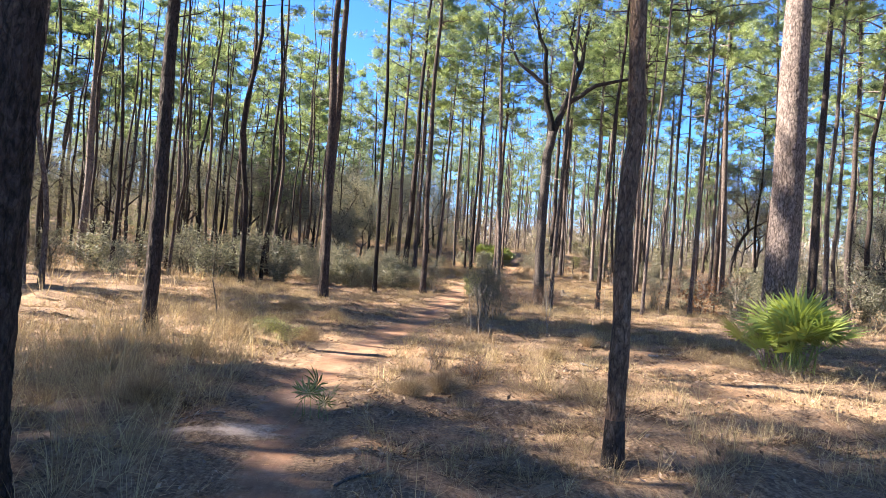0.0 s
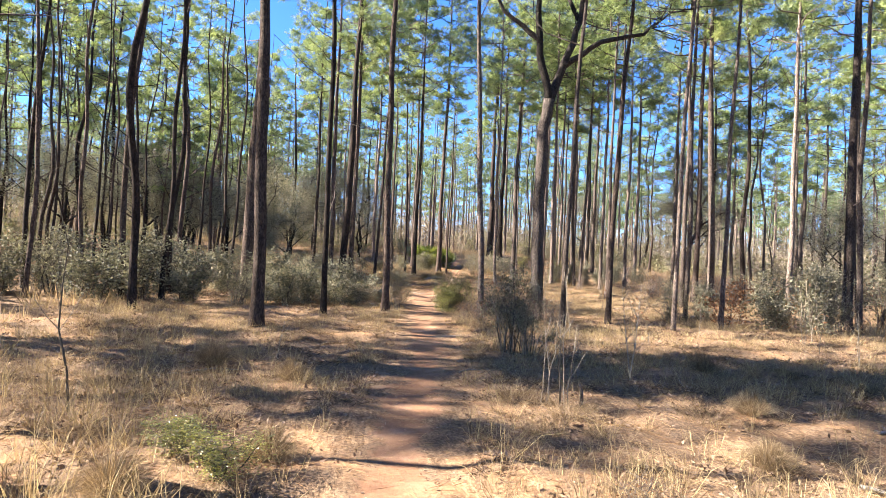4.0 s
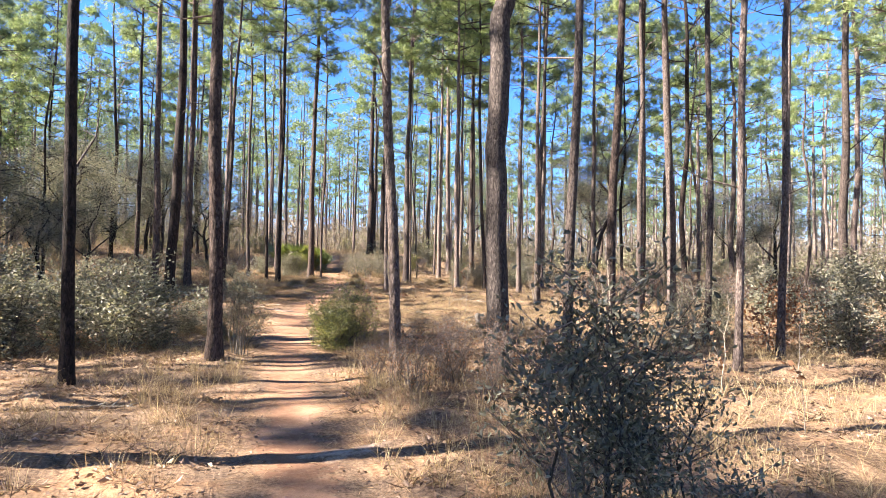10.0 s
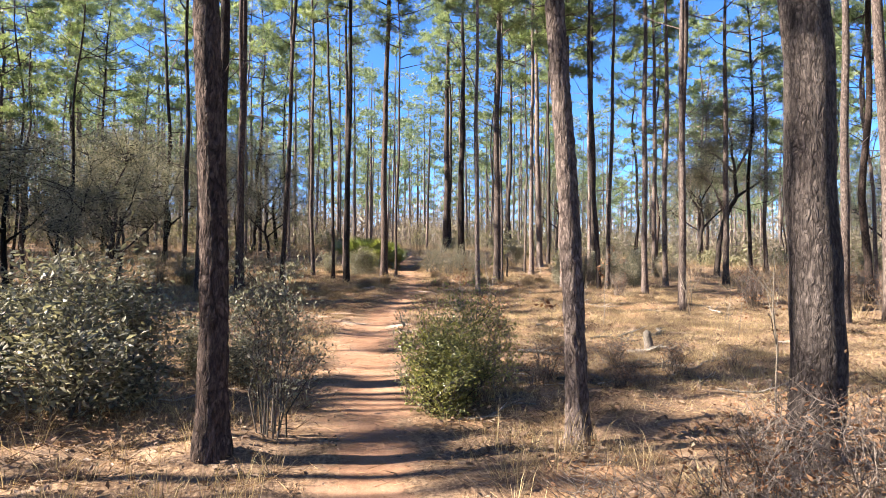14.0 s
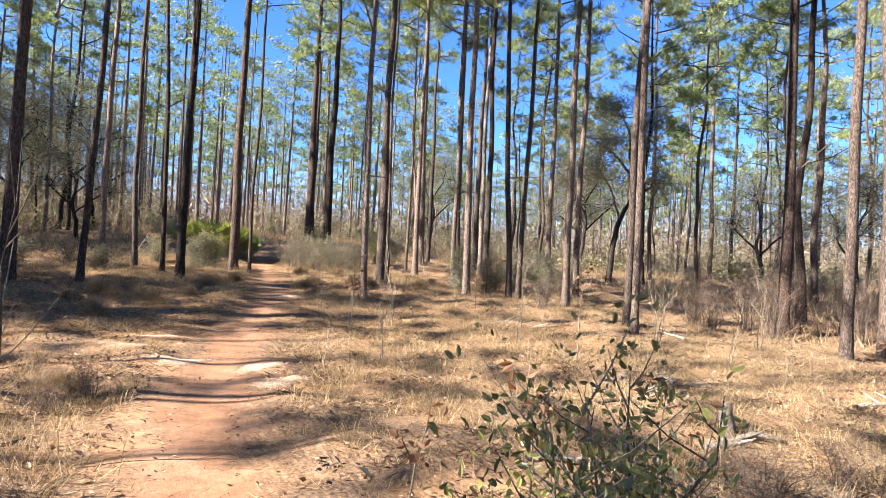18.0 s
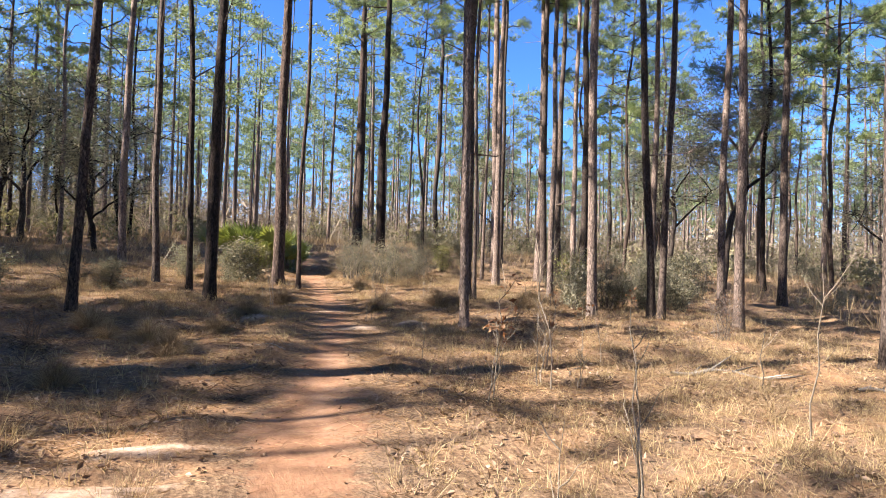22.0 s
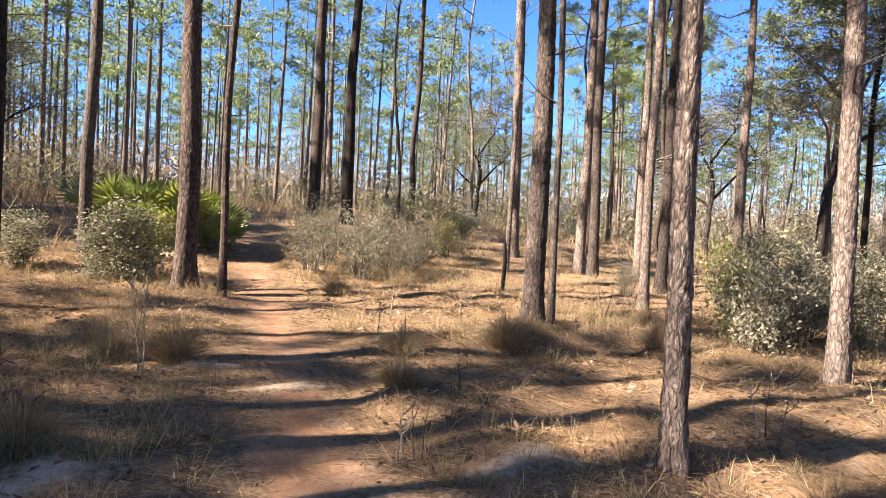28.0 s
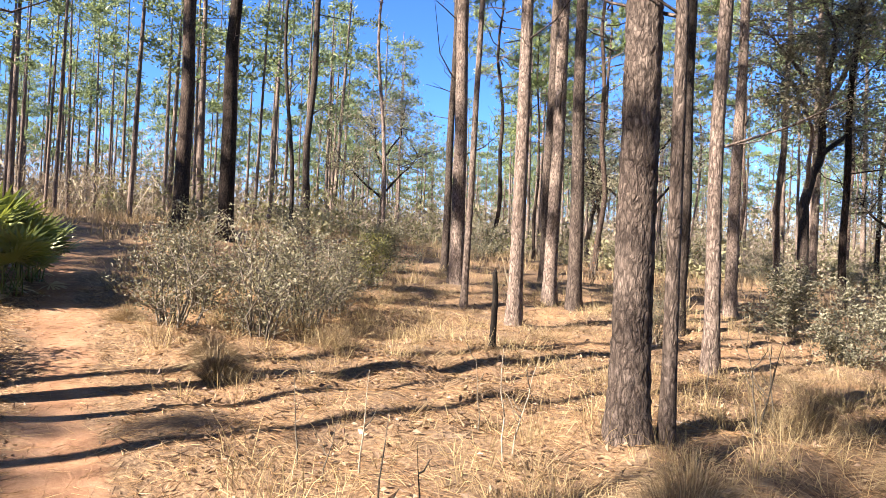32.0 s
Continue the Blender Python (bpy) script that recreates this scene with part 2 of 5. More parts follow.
def trail_material():
    """Trodden red dirt that gives way to the straw of the forest floor at its edges (attribute 'wear': 1 on the trodden line)."""
    n = Nodes("trail_dirt")
    floor, rise, mid, fine = floor_colour(n)
    wide = n.noise(1.1, 4, 0.6)
    col = n.ramp(n.math("ADD", n.math("MULTIPLY", wide, 0.5), n.math("MULTIPLY", mid, 0.5)), [(0.36, (0.14, 0.07, 0.043)), (0.50, (0.26, 0.135, 0.083)), (0.62, (0.37, 0.225, 0.152))])
    col = n.mix(n.ramp(n.noise(0.012, 4, 0.7), [(0.32, 0.6), (0.55, 0.0)]), col, (0.19, 0.10, 0.058))
    col = n.mix(n.ramp(n.noise(0.10, 5, 0.75, (0.5, 1.6, 1)), [(0.54, 0.0), (0.66, 0.7)]), col, (0.30, 0.19, 0.11))
    wear = n.node("ShaderNodeAttribute", attribute_name="wear")
    torn = n.math("MULTIPLY", n.math("SUBTRACT", n.noise(0.16, 5, 0.75), 0.5), 1.5)
    torn = n.math("ADD", torn, n.math("MULTIPLY", n.math("SUBTRACT", n.noise(0.9, 3, 0.6), 0.5), 1.6))
    f = n.ramp(n.math("ADD", wear.outputs["Fac"], torn), [(0.36, 0.0), (0.66, 0.74)])
    n.bump(n.math("ADD", n.math("MULTIPLY", fine, 0.5), rise), 0.014, 0.6)
    return n.done(n.mix(f, floor, col), 0.95, 0.12)


def sand_material():
    """Washed pale sand that thins out into the floor (attribute 'wear': 1 in the middle of a patch)."""
    n = Nodes("white_sand")
    floor, rise, mid, fine = floor_colour(n)
    col = n.ramp(n.mix(0.4, fine, mid), [(0.3, (0.31, 0.215, 0.155)), (0.65, (0.50, 0.385, 0.305))])
    wear = n.node("ShaderNodeAttribute", attribute_name="wear")
    edge = n.math("ADD", wear.outputs["Fac"], n.math("MULTIPLY", n.math("SUBTRACT", n.noise(0.14, 5, 0.75), 0.5), 2.2))
    n.bump(rise, 0.014, 0.6)
    return n.done(n.mix(n.ramp(edge, [(0.25, 0.0), (0.95, 1.0)]), floor, col), 0.95, 0.12)


GROUND, TRAIL, SAND = ground_material(), trail_material(), sand_material()

# ---- shape tools ----
rng = np.random.default_rng(7)


def mesh(name, verts, faces, mat, smooth=False):
    me = bpy.data.meshes.new(name)
    me.from_pydata(np.asarray(verts, float).tolist(), [], np.asarray(faces).tolist() if isinstance(faces, np.ndarray) else faces)
    me.materials.append(mat)
    if smooth:
        me.polygons.foreach_set("use_smooth", [True] * len(me.polygons))
    me.update()
    return me


def part(name, me, parent, label="", at=None):
    ob = new(name, me)
    ob.parent = parent
    if at is not None:
        ob.matrix_local = at
    return tagged(ob, label)


def thing(name, x, y, z, label, category, group="", turn=0.0, scale=1.0):
    ob = new(name)
    ob.matrix_basis = Matrix.Translation((x, y, z)) @ Matrix.Rotation(turn, 4, "Z") @ Matrix.Scale(scale, 4)
    return tagged(ob, label, category, group)


_way = rng.normal(size=(48, 2))
_way /= np.linalg.norm(_way, axis=1)[:, None]
_phase = rng.uniform(0, 6.28, 48)


def ripple(x, y, size, first=0, count=10):
    """Smooth noise in -1..1 over the plan."""
    s = 0
    for k in range(first, first + count):
        w = size * (0.6 + 0.9 * ((k * 0.37) % 1))
        s = s + np.sin((x * _way[k, 0] + y * _way[k, 1]) * 6.283 / w + _phase[k])
    return s / count ** 0.5 / 1.4


GY = [-300, 0, 15, 24, 30, 34, 38, 42, 46, 50, 56, 62, 70, 90, 400]
GZ = [-0.1, -0.05, 0, 0.12, 0.2, 0.35, 0.62, 0.78, 0.95, 1.35, 2.0, 2.5, 2.9, 3.4, 3.6]
TRAIL_Y = [-30, -2, 0, 2.6, 5.8, 8.0, 10.9, 16.5, 21.0, 25.0, 28.5, 32.5, 35.0, 37.9, 41.2, 45.0, 48.3, 52, 60, 75, 120]
TRAIL_X = [1.0, 0.3, 0.0, -0.75, -1.45, -1.35, -1.0, -0.12, 0.25, 0.75, 1.1, 1.9, 2.65, 3.6, 4.3, 4.9, 5.4, 5.75, 6.4, 7.2, 9]


def trail_x(y):
    s = 0
    for o in (-0.9, -0.3, 0.3, 0.9):
        s = s + np.interp(np.asarray(y) + o, TRAIL_Y, TRAIL_X) / 4
    return s


def lie(x, y):
    """Height of the broad lie of the land."""
    b = (np.interp(np.asarray(y) - 1.2, GY, GZ) + np.interp(y, GY, GZ) + np.interp(np.asarray(y) + 1.2, GY, GZ)) / 3
    s = np.clip((np.asarray(x) - 14) / 26, 0, 1)
    s = s * s * (3 - 2 * s)
    return b * (1 - s) + np.minimum(b, 1.35) * s


def height(x, y):
    x, y = np.asarray(x, float), np.asarray(y, float)
    away = np.clip(np.abs(x - trail_x(y)) / 1.0, 0, 1)
    away = away * away * (3 - 2 * away)
    return lie(x, y) - 0.05 * (1 - away) + (0.05 * ripple(x, y, 2.4) + 0.042 * ripple(x, y, 0.95, 12)) * (0.22 + 0.78 * away)


def gz(x, y):
    return float(height(x, y))


def tube(points, radii, sides=8, cap=True):
    """A tube along points, as verts and faces."""
    pts = [Vector(p) for p in points]
    verts, faces = [], []
    side = Vector((1, 0, 0))
    for i, p in enumerate(pts):
        d = (pts[min(i + 1, len(pts) - 1)] - pts[max(i - 1, 0)]).normalized()
        u = side - d * side.dot(d)
        if u.length < 1e-3:
            u = Vector((0, 1, 0)) - d * d.y
        u.normalize()
        side = u
        v = d.cross(u)
        for k in range(sides):
            a = 6.28318 * k / sides
            verts.append(p + (u * math.cos(a) + v * math.sin(a)) * radii[i])
    for i in range(len(pts) - 1):
        for k in range(sides):
            a, b = i * sides + k, i * sides + (k + 1) % sides
            faces.append((a, b, b + sides, a + sides))
    if cap:
        faces.append(tuple(range((len(pts) - 1) * sides, len(pts) * sides)))
    return verts, faces


def join(pieces):
    verts, faces = [], []
    for v, f in pieces:
        n = len(verts)
        verts.extend(v)
        faces.extend(tuple(i + n for i in q) for q in f)
    return verts, faces


def blades(base, tip, width, bend=None):
    """Thin leaves: a triangle from each base to its tip (with a mid point when bent), as verts and faces."""
    base, tip = np.asarray(base), np.asarray(tip)
    d = tip - base
    side = np.cross(d, rng.normal(size=d.shape))
    side /= np.maximum(np.linalg.norm(side, axis=1)[:, None], 1e-9)
    w = np.broadcast_to(np.asarray(width, float), (len(base),))[:, None] * 0.5
    n = len(base)
    if bend is None:
        v = np.stack([base - side * w, base + side * w, tip], 1).reshape(-1, 3)
        f = np.arange(3 * n).reshape(-1, 3)
        return v, f
    mid = base + d * 0.5 + bend
    v = np.stack([base - side * w, base + side * w, mid - side * w * 0.8, mid + side * w * 0.8, tip], 1).reshape(-1, 3)
    i = np.arange(n)[:, None] * 5
    return v, (i + np.array([[0, 1, 3, 2]]), i + np.array([[2, 3, 4]]))


def bent_mesh(name, v, f, mat):
    return mesh(name, v, f[0].tolist() + f[1].tolist(), mat)


def leaves(centre, way, size, wide=0.45, fine=False):
    """Small pointed oval leaves, folded a little along the midrib: four corners each, or six where they pass close by."""
    n = len(centre)
    way = way / np.maximum(np.linalg.norm(way, axis=1)[:, None], 1e-9)
    side = np.cross(way, rng.normal(size=way.shape))
    side /= np.maximum(np.linalg.norm(side, axis=1)[:, None], 1e-9)
    up = np.cross(side, way)
    s = np.broadcast_to(np.asarray(size, float), (n,))[:, None]
    a, b = centre, centre + way * s
    if fine:
        p, q = centre + way * s * 0.28 + up * s * 0.09, centre + way * s * 0.68 + up * s * 0.10
        b = b - up * s * 0.08
        v = np.stack([a, p + side * s * wide * 0.42, q + side * s * wide * 0.40, b, q - side * s * wide * 0.40, p - side * s * wide * 0.42], 1).reshape(-1, 3)
        i = np.arange(n)[:, None] * 6
        return v, np.concatenate([i + np.array([[0, 1, 2, 3]]), i + np.array([[0, 3, 4, 5]])])
    m = centre + way * s * 0.45 + up * s * 0.12
    v = np.stack([a, m + side * s * wide * 0.5, b, m - side * s * wide * 0.5], 1).reshape(-1, 3)
    i = np.arange(n)[:, None] * 4
    return v, np.concatenate([i + np.array([[0, 1, 2]]), i + np.array([[0, 2, 3]])])

# ---- ground ----
def ground_axis(lo, hi, a, b, step, far):
    mid = np.arange(a, b + step, step)
    left = a - np.geomspace(step, a - lo, far)[::-1]
    right = b + np.geomspace(step, hi - b, far)
    return np.concatenate([left, mid, right])


gx = ground_axis(-300, 320, -10, 22, 0.2, 40)
gy = ground_axis(-120, 420, -2, 56, 0.2, 40)
GXX, GYY = np.meshgrid(gx, gy)
gv = np.stack([GXX, GYY, height(GXX, GYY)], -1).reshape(-1, 3)
gi = np.arange(len(gx) * len(gy)).reshape(len(gy), len(gx))
gf = np.stack([gi[:-1, :-1], gi[:-1, 1:], gi[1:, 1:], gi[1:, :-1]], -1).reshape(-1, 4)
ground = new("ground", mesh("ground", gv, gf, GROUND, True))
tagged(ground, "sandy forest floor with brown pine straw and dry grass", "ground", kind="structure")

def ground_at(x, y):
    """Height of the built ground sheet."""
    i, j = np.clip(np.searchsorted(gx, x) - 1, 0, len(gx) - 2), np.clip(np.searchsorted(gy, y) - 1, 0, len(gy) - 2)
    u, w = (x - gx[i]) / (gx[i + 1] - gx[i]), (y - gy[j]) / (gy[j + 1] - gy[j])
    z = gv[:, 2].reshape(len(gy), len(gx))
    return (z[j, i] * (1 - u) + z[j, i + 1] * u) * (1 - w) + (z[j + 1, i] * (1 - u) + z[j + 1, i + 1] * u) * w


ty = np.arange(-6, 72, 0.12)
tu = np.linspace(-1, 1, 19)
half = 0.60 + 0.13 * ripple(ty * 0 + 3, ty, 3.0, 20) + 0.06 * ripple(ty * 0 + 9, ty, 0.7, 30)
half = half + 0.40 * np.exp(-((ty - 30.5) / 3.8) ** 2) + 0.2 * np.exp(-((ty - 42) / 4) ** 2)
half = half * np.clip((72 - ty) / 20, 0.3, 1) * np.interp(ty, [6, 11, 33, 36, 44, 50], [0.72, 0.9, 1.0, 0.7, 0.62, 0.9])
trail_v, wear = [], []
for u in tu:
    x = trail_x(ty) + half * u
    trail_v.append(np.stack([x, ty, ground_at(x, ty) + 0.016 - 0.026 * abs(u) ** 5], -1))
    wear.append(np.full(len(ty), 1 - abs(u)))
trail_v = np.stack(trail_v, 1).reshape(-1, 3)
ti = np.arange(len(ty) * len(tu)).reshape(len(ty), len(tu))
tf = np.stack([ti[:-1, :-1], ti[:-1, 1:], ti[1:, 1:], ti[1:, :-1]], -1).reshape(-1, 4)
trail_me = mesh("path", trail_v, tf, TRAIL, True)
trail_me.attributes.new("wear", "FLOAT", "POINT").data.foreach_set("value", np.stack(wear, 1).reshape(-1))
trail = new("path", trail_me)
tagged(trail, "narrow bare reddish dirt footpath through pine woods", "path", kind="structure")


def sand_patch(x, y, rx, ry, turn):
    n, rings = 26, (0.25, 0.5, 0.75, 1.0)
    v, f, w = [(x, y, float(ground_at(x, y)) + 0.03)], [], [1.0]
    for ring in rings:
        for k in range(n):
            a = 6.28318 * k / n
            r = 1.5 * ring * (1 + 0.25 * math.sin(3 * a + x) + 0.15 * math.sin(5 * a + y))
            px, py = rx * r * math.cos(a), ry * r * math.sin(a)
            qx, qy = x + px * math.cos(turn) - py * math.sin(turn), y + px * math.sin(turn) + py * math.cos(turn)
            v.append((qx, qy, float(ground_at(qx, qy)) + 0.03 - 0.034 * ring ** 3))
            w.append(1 - ring)
    f += [(0, 1 + k, 1 + (k + 1) % n) for k in range(n)]
    for i in range(len(rings) - 1):
        for k in range(n):
            p, q = 1 + i * n + k, 1 + i * n + (k + 1) % n
            f.append((p, p + n, q + n, q))
    me = mesh("sand_patch", v, f, SAND, True)
    me.attributes.new("wear", "FLOAT", "POINT").data.foreach_set("value", w)
    tagged(new("sand_patch", me), "pale bare sand patch on the forest floor", "sand", "sand patches", "structure")


# ---- trees ----
def trunk_line(tall, lean, crook, seed, base=(0, 0)):
    r = random.Random(seed)
    ph = [r.uniform(0, 6.28) for _ in range(4)]

    def at(z):
        k = min(z / 3.0, 1.0) * crook
        return Vector((lean[0] * z + k * (0.6 * math.sin(z * 0.45 + ph[0]) + 0.25 * math.sin(z * 1.3 + ph[1])),
                       lean[1] * z + k * (0.6 * math.sin(z * 0.4 + ph[2]) + 0.25 * math.sin(z * 1.2 + ph[3])), z))
    return at


def trunk_mesh(d, tall, at, sides, rings, relief=0.0, mat=None, seed=0, stubs=None):
    """A tapered stem with a flared foot; relief raises plates of bark."""
    mat = mat or BARK
    zs = tall * (np.linspace(0, 1, rings) ** (1.6 if relief else 1.25))
    if relief:
        zs = np.concatenate([np.linspace(0, 7.5, rings), np.linspace(8.2, tall, 14)])
    verts, faces = [], []
    r = random.Random(seed)
    lobes = [(r.uniform(0, 6.28), r.choice((3, 4, 5))) for _ in range(2)]
    for i, z in enumerate(zs):
        z0 = z - 0.25 if i == 0 else z
        c = at(z)
        rad = 0.5 * d * (1 - 0.80 * (z / tall) ** 1.15) * (1 + 0.45 * math.exp(-max(z0, 0) / 0.22))
        for k in range(sides):
            a = 6.28318 * k / sides
            q = rad * (1 + 0.10 * math.exp(-z / 0.3) * math.sin(lobes[0][1] * a + lobes[0][0]) + 0.03 * math.sin(2 * a + lobes[1][0] + z * 0.6))
            if relief and z < 8:
                p = Vector((math.cos(a) * d * 9, math.sin(a) * d * 9, z * 8.0)) * 2.0
                cell = noise.voronoi(p)[0]
                edge = cell[1] - cell[0]
                q += relief * (min(edge * 2.2, 1.0) - 0.6) + relief * 0.4 * noise.noise(p * 3.1)
            verts.append((c.x + q * math.cos(a), c.y + q * math.sin(a), z0))
    for i in range(len(zs) - 1):
        for k in range(sides):
            p, q = i * sides + k, i * sides + (k + 1) % sides
            faces.append((p, q, q + sides, p + sides))
    faces.append(tuple(range((len(zs) - 1) * sides, len(zs) * sides)))
    if stubs:
        verts, faces = join([(verts, faces), stubs])
    return mesh("trunk", verts, faces, mat, True)


def pine_crown(seed, tall=8.5, spread=2.3, boughs=26, needles=16, long=0.24, wide=0.019, sides=4, clump=11):
    """Boughs and needles of a pine's crown, from its lowest live bough (z = 0) upwards: crooked boughs, forked at the end, with dense tufts in clumps."""
    r = random.Random(seed)
    wood, spots, ways = [], [], []
    for b in range(boughs):
        z = tall * ((b + r.random()) / boughs) ** 0.85 * 0.97
        a = b * 2.4 + r.uniform(-0.6, 0.6)
        reach = spread * (0.30 + 0.75 * math.sin(min(1, 0.2 + 0.9 * z / tall) * 3.0)) * r.uniform(0.45, 1.25)
        up, bow = r.uniform(-0.12, 0.45), r.uniform(0.05, 0.4)
        pts = []
        for s in (0, 0.3, 0.55, 0.8, 1.0):
            wob = a + 0.3 * s + r.gauss(0, 0.10) * (s > 0)
            pts.append(Vector((math.cos(wob) * reach * s, math.sin(wob) * reach * s, z + reach * (up * s + bow * s * s) + r.gauss(0, 0.05) * (s > 0))))
        wood.append(tube(pts, [0.034, 0.026, 0.019, 0.012, 0.006], sides, False))
        if r.random() < 0.10:
            continue
        ends = [(pts[4], pts[4] - pts[3])]
        for k in range(r.choice((2, 3, 3, 4))):
            i = r.choice((1, 2, 2, 3, 3))
            p = pts[i].lerp(pts[i + 1], r.random())
            side = a + (0.8 if k % 2 else -0.8) + r.uniform(-0.35, 0.35)
            l = reach * r.uniform(0.2, 0.42)
            q = p + Vector((math.cos(side) * l, math.sin(side) * l, l * r.uniform(-0.1, 0.6)))
            wood.append(tube([p, p.lerp(q, 0.5) + Vector((0, 0, -0.04)), q], [0.012, 0.008, 0.004], 3, False))
            ends.append((q, q - p))
        for c, way in ends:
            for m in range(r.randint(clump - 1, clump + 1)):
                off = Vector((r.gauss(0, 0.17), r.gauss(0, 0.17), r.gauss(0.05, 0.085))) if m else Vector((0, 0, 0))
                spots.append(c + off - way.normalized() * 0.035 * m)
                ways.append(way.normalized() * 0.45 + Vector((0, 0, 0.45)) + off)
    # the needles of a tuft share their root, and so their shade of green; each is a slim diamond
    n = len(spots)
    g = np.random.default_rng(seed)
    root = np.array([tuple(p) for p in spots])
    way = np.array([tuple(p) for p in ways])[:, None, :] + g.normal(0, 0.8, (n, needles, 3))
    way /= np.linalg.norm(way, axis=2)[:, :, None]
    size = long * g.uniform(0.65, 1.15, (n, needles, 1)) * g.uniform(0.8, 1.2, (n, 1, 1))
    side = np.cross(way, g.normal(size=way.shape))
    side *= wide / 2 / np.linalg.norm(side, axis=2)[:, :, None]
    mid = root[:, None, :] + way * size * 0.45
    tip = root[:, None, :] + way * size - np.array((0, 0, 0.03))
    ring = np.stack([mid - side, tip, mid + side], 2).reshape(n, needles * 3, 3)
    v = np.concatenate([root[:, None, :], ring], 1).reshape(-1, 3)
    k = np.arange(needles)
    f = (np.arange(n)[:, None, None] * (3 * needles + 1) + np.stack([k * 0, 1 + 3 * k, 2 + 3 * k, 3 + 3 * k], 1)[None]).reshape(-1, 4)
    return join(wood), (v, f)


def two_tone(name, wood, green, mat_wood, mat_green):
    """Boughs and leaves of one crown in one mesh."""
    wv, wf = wood
    gv_, gf_ = green
    n = len(wv)
    me = bpy.data.meshes.new(name)
    me.from_pydata([tuple(p) for p in wv] + np.asarray(gv_).tolist(), [], list(wf) + (np.asarray(gf_) + n).tolist())
    me.materials.append(mat_wood)
    me.materials.append(mat_green)
    me.polygons.foreach_set("material_index", [0] * len(wf) + [1] * len(gf_))
    me.update()
    return me


CROWNS, THIN_CROWNS = [], []
for k in range(6):
    size = dict(tall=(8.5, 7.5, 9.5, 8.0, 7.0, 9.0)[k], spread=(2.5, 2.1, 2.7, 2.3, 2.0, 2.6)[k], boughs=(27, 23, 29, 25, 22, 28)[k])
    CROWNS.append(two_tone("crown", *pine_crown(40 + k, **size), BARK, NEEDLES))
    # lighter ones for the many trees that stand farther off
    THIN_CROWNS.append(two_tone("crown", *pine_crown(60 + k, needles=12, long=0.26, wide=0.027, sides=3, clump=9, **size), BARK, NEEDLES))

# crowns with few boughs, of slim trees that stand crowded
SPARSE_CROWNS = [two_tone("crown", *pine_crown(90 + k, tall=6.0, spread=1.4, boughs=5, needles=12, long=0.26, wide=0.027, sides=3, clump=7), BARK, NEEDLES) for k in range(3)]
PINE_LABEL = "tall slender pine with plated reddish-brown bark and green needles"


def dead_twigs(at, d, tall, lo, hi, count, seed):
    """Dead and half-dead branches on the lower stem: short stubs, and a few long crooked ones that fork."""
    r = random.Random(seed)
    pieces = []
    for _ in range(count):
        z = r.uniform(lo, hi)
        a, l = r.uniform(0, 6.28), r.uniform(0.2, 0.8) if r.random() < 0.55 else r.uniform(0.8, 1.9)
        p = at(z)
        q = Vector((math.cos(a), math.sin(a), r.uniform(0.0, 0.9)))
        e = p + q * l * 0.5 + Vector((r.gauss(0, 0.06), r.gauss(0, 0.06), 0.02))
        tip = e + q * l * 0.5 + Vector((r.gauss(0, 0.12), r.gauss(0, 0.12), r.uniform(-0.15, 0.4))) * l
        w = 0.007 + 0.007 * l
        piece = [tube([p, e, tip], [w, w * 0.7, 0.004], 4, False)]
        if l > 0.7:
            piece.append(tube([e, e + Vector((math.cos(a + 0.8), math.sin(a + 0.8), 0.35)) * l * 0.4], [w * 0.5, 0.003], 3, False))
        pieces.append(join(piece))
    return pieces


def pine(x, y, d, tall=18.0, lean=(0, 0), crook=0.05, seed=0, crown=0, near=False, label=PINE_LABEL, live=0.55, twigs=7, mat=None, group="pines", split=True, crowns=None):
    t = thing("pine_tree", x, y, gz(x, y), label, "tree", group)
    at = trunk_line(tall, lean, crook, seed)
    o = at(0)
    line = lambda z: at(z) - Vector((o.x, o.y, 0))
    stubs = dead_twigs(line, d, tall, 2.5, tall * live, twigs, seed + 5) if twigs else None
    stem = part("trunk", trunk_mesh(d, tall, line, 40 if near else 12, 150 if near else 18, 0.013 if near else 0, mat, seed, None if split or not stubs else join(stubs)), t)
    for s in (stubs or []) if split else []:
        part("dead_branch", mesh("dead_branch", *s, BARK, True), stem)
    k = (tall * (1 - live)) / 8.5
    m = Matrix.Translation(line(tall * live)) @ Matrix.Rotation(seed * 1.7, 4, "Z") @ Matrix.Diagonal((k ** 0.5, k ** 0.5, k, 1))
    crowns = crowns or (CROWNS if split else THIN_CROWNS)
    part("crown", crowns[crown % len(crowns)], t, "green needle crown", m)
    return t


# x, y, stem width, lean in x and y, near the path
PINES = [
    (-2.44, 3.2, 0.27, 0.012, 0.0, 1), (-4.42, 9.48, 0.22, -0.01, 0.0, 1), (6.35, 11.6, 0.58, 0.012, 0.0, 1), (-3.47, 18.6, 0.27, -0.017, 0.006, 0),
    (-4.93, 26.1, 0.40, 0.012, -0.004, 0), (-2.23, 21.63, 0.15, -0.022, 0.007, 0), (-0.62, 22.92, 0.20, -0.010, 0.003, 1),
    (2.13, 22.9, 0.17, -0.045, 0.017, 1), (5.6, 22.1, 0.15, 0.03, -0.011, 0), (3.6, 20.12, 0.13, 0.024, -0.008, 0),
    (6.66, 20.41, 0.12, 0.024, -0.008, 0), (8.61, 21.43, 0.13, 0.022, -0.008, 0), (8.36, 22.9, 0.13, 0.01, 0, 0), (13.5, 30.1, 0.30, -0.026, 0.009, 0),
]
